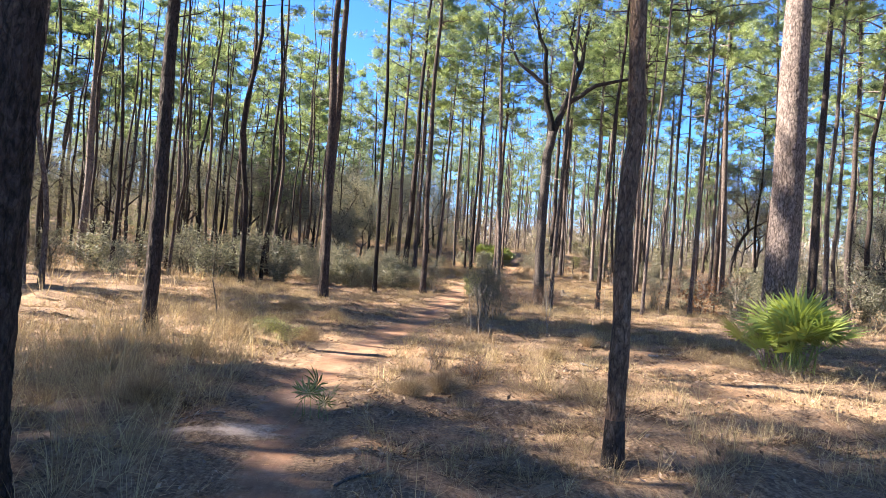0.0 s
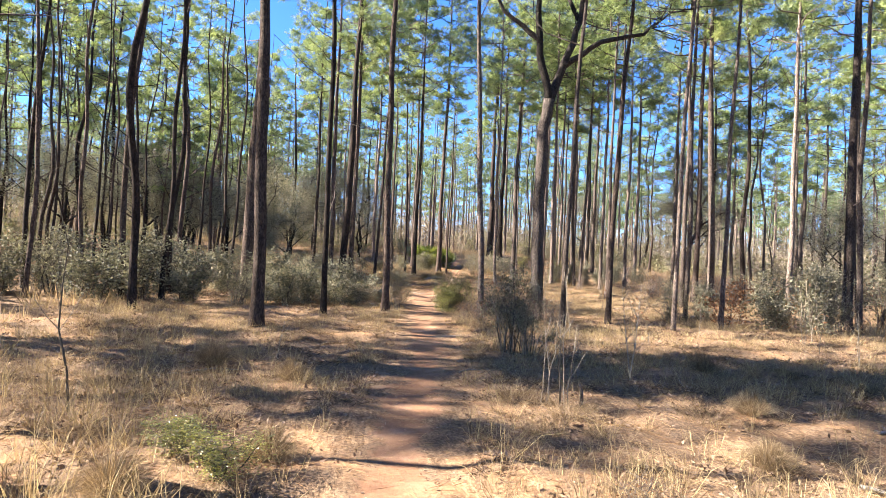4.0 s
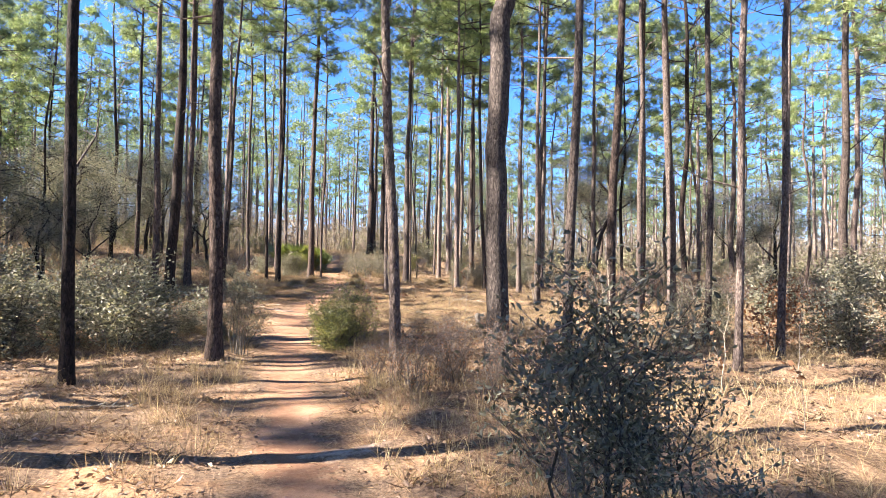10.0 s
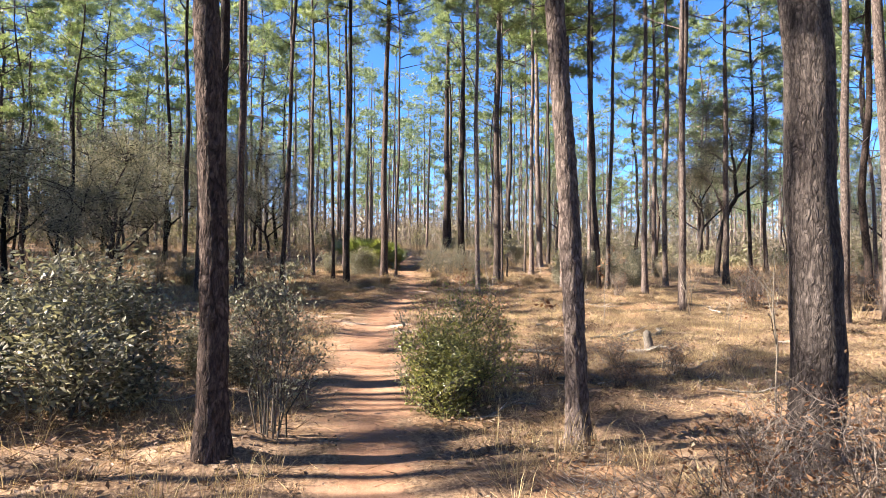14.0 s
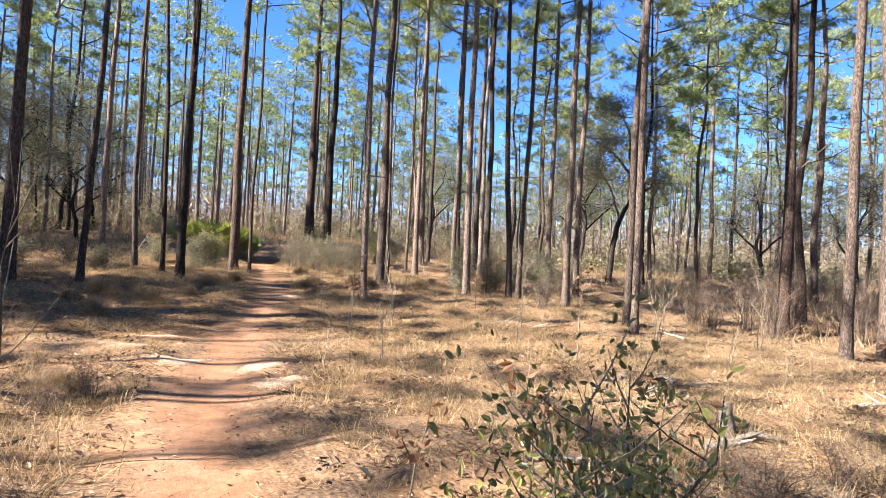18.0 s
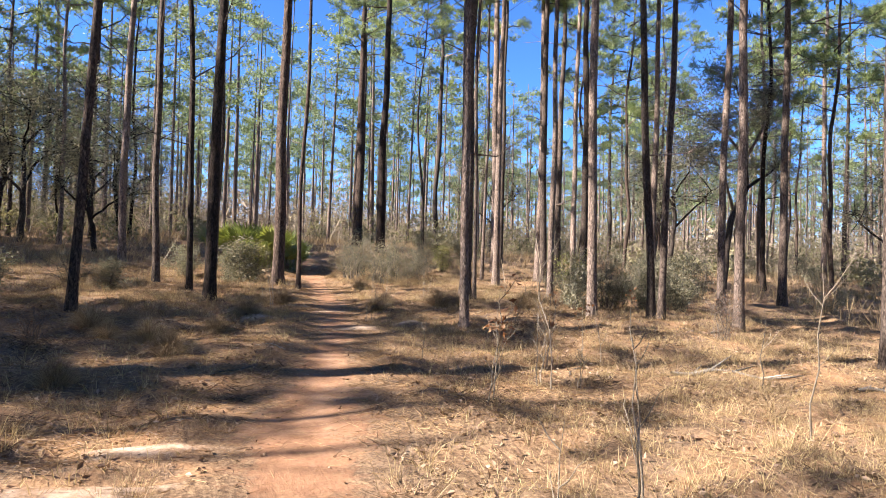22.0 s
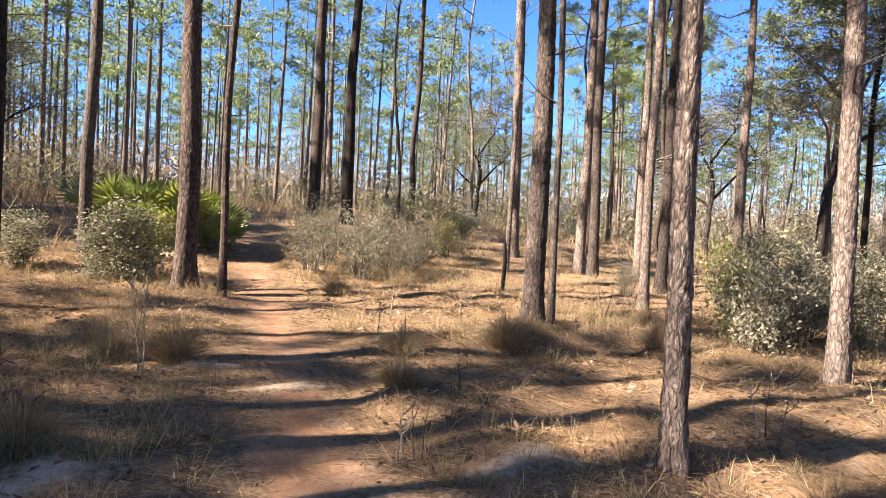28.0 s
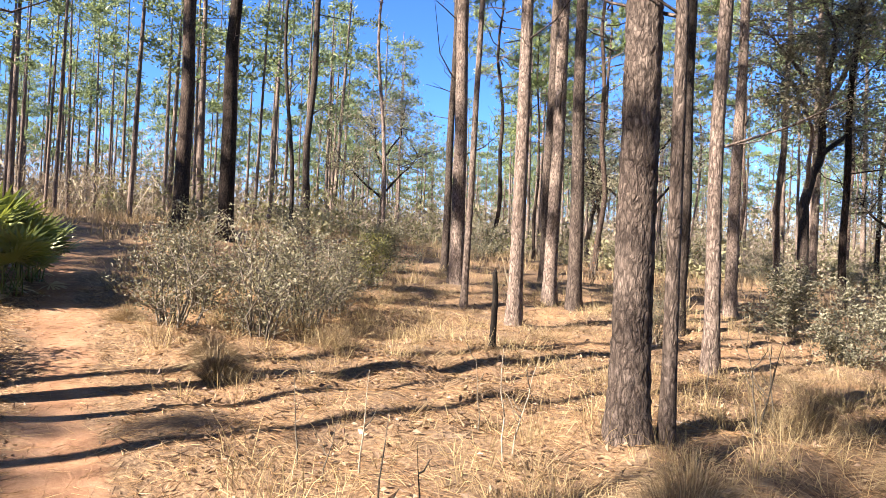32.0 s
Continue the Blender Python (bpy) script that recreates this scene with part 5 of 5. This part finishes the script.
BRANCH_ROWS = [
    (3.4, 25.1, 1.0, 0.1, 0.025), (4.4, 25.6, 1.3, 0.15, 0.02), (3.9, 25.2, 0.9, -0.5, 0.016), (5.3, 26.9, 0.8, -0.2, 0.045),
    (4.8, 25.0, 0.8, 0.7, 0.014), (6.1, 28.6, 1.3, 0.3, 0.028), (5.4, 28.2, 0.9, -0.4, 0.022), (3.6, 26.8, 1.0, -0.5, 0.035),
    (6.9, 29.3, 1.2, 0.9, 0.04), (4.0, 11.0, 0.5, 0.5, 0.02), (2.4, 9.3, 0.35, -0.3, 0.025), (7.9, 34.2, 1.8, -0.35, 0.035),
    (9.4, 33.1, 1.0, -0.5, 0.03), (6.0, 35.0, 0.9, 0.8, 0.012), (5.4, 36.2, 0.8, 0.3, 0.012), (2.9, 13.3, 0.9, 1.9, 0.010),
]
BRANCH_ROWS += [
    (-2.0, 5.2, 0.5, 0.7, 0.012), (-2.6, 7.4, 0.4, 2.0, 0.010), (-0.4, 3.9, 0.35, 0.4, 0.012), (5.0, 30.2, 0.6, 0.2, 0.02), (8.9, 27.7, 1.4, 0.2, 0.04),
    (1.8, 23.9, 0.8, 0.2, 0.02), (7.3, 41.3, 0.6, 1.2, 0.012), (9.0, 42.8, 0.7, 0.9, 0.012), (-1.6, 20.4, 0.9, 0.1, 0.02), (0.2, 14.0, 0.5, 0.6, 0.01),
    (8.8, 40.6, 0.9, 0.2, 0.012), (10.6, 37.2, 1.0, 0.1, 0.015), (-3.3, 13.6, 0.9, 0.3, 0.015), (10.9, 33.0, 1.2, 1.2, 0.03),
    (4.2, 29.1, 0.5, 2.2, 0.015), (1.8, 35.5, 0.5, 0.3, 0.012),
]
BRANCH_ROWS += [
    (2.4, 36.8, 0.4, 2.6, 0.01), (3.2, 39.6, 0.5, 0.9, 0.01),
]
rb = random.Random(33)
for k in range(26):
    BRANCH_ROWS.append((rb.uniform(2.2, 6.4), rb.uniform(24.2, 26.4), rb.uniform(0.4, 1.3), rb.uniform(-0.9, 1.2), rb.uniform(0.006, 0.016)))
for k in range(10):
    BRANCH_ROWS.append((rb.uniform(-1.6, 0.0), rb.uniform(24.6, 29.0), rb.uniform(0.4, 1.0), rb.uniform(-0.9, 1.2), rb.uniform(0.006, 0.012)))
for k, row in enumerate(BRANCH_ROWS):
    fallen(*row, seed=k)

for row in ((2.03, 31.0, 0.32, 0.16, 0.2), (0.68, 32.4, 0.42, 0.16, 0.1), (1.16, 31.4, 0.35, 0.22, 0.3), (2.1, 30.2, 0.4, 0.2, 0.5), (5.1, 38.65, 0.34, 0.15, 0.1),
            (4.0, 38.3, 0.38, 0.18, 0.0), (2.5, 39.1, 0.32, 0.2, 0.2), (-1.55, 4.9, 0.4, 0.2, 0.3), (1.0, 33.2, 0.35, 0.12, 0.0), (3.5, 41.3, 0.3, 0.12, 0.1),
            (6.4, 29.6, 0.3, 0.14, 0.4), (7.2, 29.0, 0.3, 0.16, 0.2), (0.4, 18.2, 0.3, 0.14, 0.1), (4.1, 40.6, 0.3, 0.12, 0.0)):
    sand_patch(*row)


# ---- grass, straw and fallen leaves ----
def scatter(n, x0, x1, y0, y1, seed):
    g = np.random.default_rng(seed)
    return g.uniform(x0, x1, n), g.uniform(y0, y1, n), g


def off_trail(x, y, margin):
    return np.abs(x - trail_x(y)) > margin


def dry_grass():
    x, y, g = scatter(24000, -10, 17, -1.5, 53, 3)
    thick = ripple(x, y, 5.0, 3) + 0.6 * ripple(x, y, 1.6, 15) + 1.6 * np.exp(-((x + 3.6) / 2.4) ** 2 - ((y - 6.8) / 3.6) ** 2)
    keep = off_trail(x, y, 0.62) & (thick > -0.25 + g.uniform(-0.5, 0.6, len(x)))
    far = np.hypot(x - trail_x(y), 0)
    keep &= g.uniform(0, 1, len(x)) < np.clip(1.35 - far / 13, 0.2, 1)
    x, y, thick = x[keep], y[keep], thick[keep]
    n, per = len(x), 19
    big = np.where(g.random(n) < 0.12, 1.7, 1.0) * (1 + 0.7 * np.exp(-((x + 3.4) / 2.2) ** 2 - ((y - 6.5) / 3.6) ** 2))
    cx, cy = np.repeat(x, per), np.repeat(y, per)
    b = np.repeat(big, per)
    a = g.uniform(0, 6.283, n * per)
    rad = g.uniform(0, 0.10, n * per) * b
    bx, by = cx + np.cos(a) * rad, cy + np.sin(a) * rad
    short = np.interp(by, [20, 25, 37, 41], [1.0, 0.62, 0.62, 0.85])
    long = g.uniform(0.08, 0.28, n * per) * short * b * np.repeat(np.clip(1.0 + 0.35 * thick, 0.6, 1.5), per)
    lean = g.uniform(0.15, 0.95, n * per)
    base = np.stack([bx, by, height(bx, by) - 0.01], 1)
    tip = base + np.stack([np.cos(a) * long * lean, np.sin(a) * long * lean, long * np.sqrt(np.maximum(0.05, 1 - lean ** 2))], 1)
    v, f = blades(base, tip, g.uniform(0.002, 0.005, n * per), np.stack([np.zeros(n * per), np.zeros(n * per), long * 0.16], 1))
    tagged(new("dry_grass", bent_mesh("dry_grass", v, f, GRASS)), "tufts of dry tan grass on the forest floor", "grass", kind="stuff")


def meadow():
    """Short pale grass that covers the open ground beside the path."""
    x, y, g = scatter(300000, -4, 16, 23, 40, 31)
    c = trail_x(y)
    open_ground = np.exp(-((x - c - 6.0) / 5.0) ** 2 - ((y - 30.0) / 6.5) ** 2)
    keep = off_trail(x, y, 0.85) & (g.uniform(0, 1, len(x)) < open_ground * np.clip(0.75 + 0.5 * ripple(x, y, 1.4, 19), 0.15, 1))
    x, y = x[keep], y[keep]
    n = len(x)
    a, long, lean = g.uniform(0, 6.283, n), g.uniform(0.04, 0.14, n), g.uniform(0.3, 0.98, n)
    base = np.stack([x, y, height(x, y) - 0.005], 1)
    tip = base + np.stack([np.cos(a) * long * lean, np.sin(a) * long * lean, long * np.sqrt(1 - lean ** 2)], 1)
    v, f = blades(base, tip, g.uniform(0.003, 0.007, n))
    tagged(new("short_grass", mesh("short_grass", v, f, GRASS)), "short pale dry grass over open sandy ground", "grass", kind="stuff")


def tussocks():
    """Drooping mounds of wiregrass."""
    x, y, g = scatter(5200, -7, 13, -1, 50, 12)
    keep = off_trail(x, y, 0.75) & (ripple(x, y, 4.0, 9) + 0.5 * ripple(x, y, 1.5, 25) > g.uniform(-0.2, 1.0, len(x)))
    x, y = x[keep], y[keep]
    n, per = len(x), 120
    size = np.repeat(g.uniform(0.6, 1.25, n) + 0.7 * (g.random(n) < 0.18), per)
    a = g.uniform(0, 6.283, n * per)
    rad = np.sqrt(g.uniform(0, 1, n * per)) * 0.09 * size
    bx, by = np.repeat(x, per) + np.cos(a) * rad, np.repeat(y, per) + np.sin(a) * rad
    a = a + g.normal(0, 0.5, n * per)
    long, lean = g.uniform(0.18, 0.40, n * per) * size, g.uniform(0.3, 1.0, n * per)
    base = np.stack([bx, by, height(bx, by) - 0.02], 1)
    tip = base + np.stack([np.cos(a) * long * lean * 0.85, np.sin(a) * long * lean * 0.85, long * (0.62 - 0.5 * lean ** 2)], 1)
    v, f = blades(base, tip, g.uniform(0.0025, 0.0055, n * per))
    tagged(new("wiregrass", mesh("wiregrass", v, f, TUSSOCK)), "drooping mounds of dry brown wiregrass", "grass", kind="stuff")


def mound_mesh(seed):
    """A thatch of drooping blades over a dome of older ones."""
    g = np.random.default_rng(seed)
    n = 1500
    a, out = g.uniform(0, 6.283, n), np.sqrt(g.uniform(0, 1, n))
    base = np.stack([np.cos(a) * out * 0.13, np.sin(a) * out * 0.13, 0.10 * (1 - out ** 2) - 0.03], 1)
    a = a + g.normal(0, 0.45, n)
    long, lean = g.uniform(0.22, 0.5, n), np.clip(out * 0.75 + g.normal(0.12, 0.15, n), 0.05, 1.0)
    tip = base + np.stack([np.cos(a) * long * lean, np.sin(a) * long * lean, long * (0.85 - 0.75 * lean)], 1)
    v, f = blades(base, tip, g.uniform(0.0022, 0.005, n), np.stack([np.zeros(n), np.zeros(n), long * 0.22], 1))
    return bent_mesh("tuft", v, f, TUSSOCK)


def mounds():
    """The larger mounds of wiregrass, each a plant of its own."""
    models = [mound_mesh(300 + k) for k in range(4)]
    spots = [(0.92, 37.4, 1.3), (1.83, 38.3, 1.0), (0.12, 38.6, 1.2), (0.4, 37.9, 0.9), (6.85, 41.5, 1.5), (7.3, 41.7, 1.2), (6.12, 45.4, 1.0), (3.35, 41.5, 1.2), (2.9, 41.9, 1.0), (5.5, 41.4, 1.1), (8.8, 41.0, 1.3)]
    spots += [(6.25, 45.85, 1.0), (6.0, 48.0, 0.9), (4.9, 40.2, 0.9), (2.4, 39.5, 1.2), (1.16, 36.65, 1.1), (0.15, 35.35, 1.0), (-0.2, 6.5, 0.9), (0.15, 6.8, 1.0), (-3.6, 6.9, 1.3), (-2.1, 10.2, 1.0), (3.9, 14.3, 1.1)]
    spots += [(-2.6, 5.6, 1.2), (-3.1, 8.0, 1.1), (-2.9, 9.2, 0.9), (-2.2, 13.2, 1.0), (-3.3, 13.9, 1.1), (1.9, 9.9, 0.9), (2.9, 11.6, 1.0), (-0.55, 25.5, 1.0), (-0.9, 26.6, 0.9), (0.05, 30.3, 0.8), (9.6, 42.0, 1.0), (7.6, 46.0, 0.9)]
    for k, (x, y, s) in enumerate(spots):
        t = thing("grass_mound", x, y, gz(x, y), "drooping mound of dry brown wiregrass", "grass", "wiregrass mounds", k * 1.7, s * 0.76)
        part("tuft", models[k % 4], t)


def duff_clumps():
    """Low dark heaps of dead grass, needles and leaves, drawn out along the ground."""
    x, y, g = scatter(5200, -8, 14, -1, 50, 21)
    keep = off_trail(x, y, 0.6) & (ripple(x, y, 3.0, 17) + 0.6 * ripple(x, y, 1.0, 33) > g.uniform(-0.5, 0.9, len(x)))
    x, y = x[keep], y[keep]
    n, per = len(x), 60
    size = np.repeat(g.uniform(0.5, 1.5, n), per)
    turn = np.repeat(g.uniform(-0.5, 0.5, n), per)
    u, w = g.normal(0, 0.17, n * per) * size, g.normal(0, 0.07, n * per) * size
    bx, by = np.repeat(x, per) + u * np.cos(turn) - w * np.sin(turn), np.repeat(y, per) + u * np.sin(turn) + w * np.cos(turn)
    rise = 0.05 * size * np.exp(-(u / 0.2) ** 2 - (w / 0.09) ** 2) * g.uniform(0, 1, n * per)
    a, long = g.uniform(0, 6.283, n * per), g.uniform(0.05, 0.17, n * per) * size ** 0.5
    lean = g.uniform(0.1, 0.6, n * per)
    base = np.stack([bx, by, height(bx, by) + rise - 0.01], 1)
    tip = base + np.stack([np.cos(a) * long, np.sin(a) * long, long * lean], 1)
    v, f = blades(base, tip, g.uniform(0.006, 0.016, n * per))
    tagged(new("duff", mesh("duff", v, f, DUFF)), "dark clumps of dead grass and needles on the ground", "duff", kind="stuff")


def rough_grass():
    """Coarser dead grass and weeds between the trees farther off."""
    x, y, g = scatter(16000, -32, 44, 12, 80, 8)
    c = trail_x(y)
    keep = ((x < c - 8) | (x > c + 12) | (y > 50)) & off_trail(x, y, 0.9) & (ripple(x, y, 6.0, 7) > g.uniform(-1.0, 0.5, len(x)))
    x, y = x[keep], y[keep]
    n, per = len(x), 9
    a = g.uniform(0, 6.283, n * per)
    rad = g.uniform(0, 0.25, n * per)
    bx, by = np.repeat(x, per) + np.cos(a) * rad, np.repeat(y, per) + np.sin(a) * rad
    long, lean = g.uniform(0.15, 0.65, n * per), g.uniform(0.1, 0.8, n * per)
    base = np.stack([bx, by, height(bx, by) - 0.02], 1)
    tip = base + np.stack([np.cos(a) * long * lean, np.sin(a) * long * lean, long * np.sqrt(1 - lean ** 2)], 1)
    v, f = blades(base, tip, g.uniform(0.012, 0.03, n * per))
    tagged(new("rough_grass", mesh("rough_grass", v, f, WEEDS)), "rough dead grass and weeds under distant pines", "grass", kind="stuff")


def pine_straw():
    x, y, g = scatter(190000, -8, 15, -1, 50, 4)
    x2, y2, _ = scatter(90000, -2, 11, 33, 50, 14)
    x, y = np.concatenate([x, x2]), np.concatenate([y, y2])
    keep = (np.abs(x - trail_x(y)) > g.uniform(-0.6, 0.45, len(x))) & (g.uniform(0, 1, len(x)) < np.clip(1.3 - np.abs(x - trail_x(y)) / 9, 0.1, 1))
    x, y = x[keep], y[keep]
    a, l = g.uniform(0, 6.283, len(x)), g.uniform(0.10, 0.24, len(x))
    x2, y2 = x + np.cos(a) * l, y + np.sin(a) * l
    base = np.stack([x, y, height(x, y) + 0.012], 1)
    tip = np.stack([x2, y2, height(x2, y2) + g.uniform(0.006, 0.05, len(x))], 1)
    v, f = blades(base, tip, g.uniform(0.0025, 0.0055, len(x)))
    tagged(new("pine_straw", mesh("pine_straw", v, f, STRAW)), "fallen brown pine needles strewn over sand", "straw", kind="stuff")


def leaf_litter():
    x, y, g = scatter(150000, -8, 15, -1, 50, 5)
    patch = ripple(x, y, 1.1, 22)
    keep = (patch > g.uniform(-0.7, 0.4, len(x))) & off_trail(x, y, 0.18)
    x, y = x[keep], y[keep]
    c = np.stack([x, y, height(x, y) + 0.02], 1)
    w = np.stack([g.normal(size=len(x)), g.normal(size=len(x)), g.normal(0.15, 0.35, len(x))], 1)
    v, f = leaves(c, w, g.uniform(0.025, 0.075, len(x)) * np.where(off_trail(x, y, 0.6), 1.0, 0.55), 0.5)
    tagged(new("leaf_litter", mesh("leaf_litter", v, f, LITTER)), "scattered dead brown oak leaves on the ground", "leaves", kind="stuff")


def distant_brush():
    """Leafless undergrowth between the far trunks, twigs forking from each stem."""
    x, y, g = scatter(46000, -95, 125, 20, 160, 6)
    away = np.hypot(x - 5, y - 24)
    keep = (away > 24) & (np.abs(x - trail_x(y)) > 2) & (g.uniform(0, 1, len(x)) < np.clip((away - 10) / 60, 0.3, 1)) & (ripple(x, y, 9.0, 5) > g.uniform(-1.4, 0.5, len(x)))
    x, y, away = x[keep], y[keep], away[keep]
    tall = g.uniform(0.3, 1.0, len(x)) ** 1.4 * np.clip(1.8 + (away - 40) * 0.11, 1.2, 7.0)
    base = np.stack([x, y, lie(x, y) - 0.1], 1)
    tip = base + np.stack([g.normal(0, 0.3, len(x)) * tall, g.normal(0, 0.3, len(x)) * tall, tall], 1)
    wide = g.uniform(0.02, 0.06, len(x)) * np.clip(away / 50, 0.7, 2.4)
    b, t, w = [base], [tip], [wide]
    for k in range(3):
        u = g.uniform(0.25, 0.8, len(x))[:, None]
        fork = base + (tip - base) * u
        b.append(fork)
        t.append(fork + np.stack([g.normal(0, 0.35, len(x)) * tall, g.normal(0, 0.35, len(x)) * tall, g.uniform(0.1, 0.45, len(x)) * tall], 1))
        w.append(wide * 0.7)
    v, f = blades(np.concatenate(b), np.concatenate(t), np.concatenate(w))
    tagged(new("distant_brush", mesh("distant_brush", v, f, BRUSH)), "hazy grey-brown brush among distant pine trunks", "brush", kind="stuff")


def distant_thicket():
    """Clumps of evergreen undergrowth and young growth far off, of uneven height."""
    x, y, g = scatter(7600, -100, 130, 14, 165, 16)
    away = np.hypot(x - 5, y - 24)
    keep = (away > 34) & (np.abs(x - trail_x(y)) > 3.5) & (ripple(x, y, 16.0, 11) > g.uniform(-0.9, 0.7, len(x)))
    x, y, away = x[keep], y[keep], away[keep]
    top = np.clip(1.2 + (away - 34) * 0.11, 1.0, 8.0) * g.uniform(0.35, 1.15, len(x)) * np.where(x < 0, 1.3, 1.25)
    per = 84
    n = len(x) * per
    out = g.normal(size=(n, 3))
    out /= np.linalg.norm(out, axis=1)[:, None]
    out *= g.uniform(0.35, 1.0, n)[:, None] ** 0.5
    rad = np.repeat(np.clip(top * 0.36, 0.6, 1.9), per)
    c = np.stack([np.repeat(x, per) + out[:, 0] * rad, np.repeat(y, per) + out[:, 1] * rad, np.repeat(lie(x, y) + top * 0.5, per) + out[:, 2] * np.repeat(top * 0.5, per)], 1)
    way = g.normal(size=(n, 3))
    way *= (g.uniform(0.14, 0.34, n) / np.linalg.norm(way, axis=1))[:, None]
    v, f = blades(c, c + way, g.uniform(0.06, 0.12, n))
    tagged(new("distant_thicket", mesh("distant_thicket", v, f, THICKET)), "dull olive and grey thicket below distant pines", "thicket", kind="stuff")


def distant_woods():
    """The crowded wood that closes the view: grey leafless crowns and dull evergreens between far stems."""
    g = np.random.default_rng(26)
    n0 = 4200
    a, away = g.uniform(-1.15, 1.45, n0), 66 + 130 * g.uniform(0, 1, n0) ** 0.8
    x, y = 3 + np.sin(a) * away, 26 + np.cos(a) * away
    top = g.uniform(0.35, 1.0, n0) * np.clip(5 + (away - 66) * 0.25, 5, 30) * np.clip(1.0 + 0.4 * ripple(x, y, 24.0, 3), 0.5, 1.4)
    per = 64
    n = n0 * per
    out = g.normal(size=(n, 3))
    out *= (g.uniform(0.2, 1.0, n) ** 0.5 / np.linalg.norm(out, axis=1))[:, None]
    rad = np.repeat(np.clip(top * 0.33, 1.2, 3.2), per)
    c = np.stack([np.repeat(x, per) + out[:, 0] * rad, np.repeat(y, per) + out[:, 1] * rad, np.repeat(lie(x, y), per) + np.repeat(top, per) * (0.5 + 0.5 * out[:, 2]) ** 1.5], 1)
    way = g.normal(size=(n, 3)) + np.array((0, 0, 0.8))
    way *= (g.uniform(0.35, 1.1, n) / np.linalg.norm(way, axis=1))[:, None]
    v, f = blades(c, c + way, g.uniform(0.10, 0.3, n))
    tagged(new("distant_woods", mesh("distant_woods", v, f, BRUSH)), "hazy grey-green edge of distant woods", "woods", kind="stuff")


THICKET = leaf_material("thicket_leaves", [(0.1, (0.05, 0.05, 0.03)), (0.45, (0.14, 0.135, 0.08)), (0.75, (0.24, 0.222, 0.138)), (1.0, (0.31, 0.27, 0.185))], (1.3, 1.3, 0.9), 0.3, 0.7, 0.2)
BRUSH = leaf_material("distant_brush", [(0.1, (0.12, 0.10, 0.083)), (0.5, (0.27, 0.225, 0.178)), (0.9, (0.45, 0.39, 0.305))], (1.2, 1.1, 0.9), 0.3, 0.9, 0.1)
WEEDS = leaf_material("dead_weeds", [(0.1, (0.138, 0.099, 0.065)), (0.5, (0.292, 0.215, 0.133)), (0.9, (0.447, 0.353, 0.224))], (1.2, 1.1, 0.9), 0.3, 0.8, 0.2)
TUSSOCK = leaf_material("wiregrass", [(0.1, (0.086, 0.06, 0.039)), (0.5, (0.241, 0.172, 0.107)), (0.85, (0.447, 0.353, 0.228)), (1.0, (0.292, 0.284, 0.146))], (1.2, 1.1, 0.9), 0.3, 0.7, 0.25)
dry_grass()
tussocks()
mounds()
rough_grass()
pine_straw()
leaf_litter()
distant_brush()
distant_thicket()
distant_woods()
duff_clumps()
meadow()
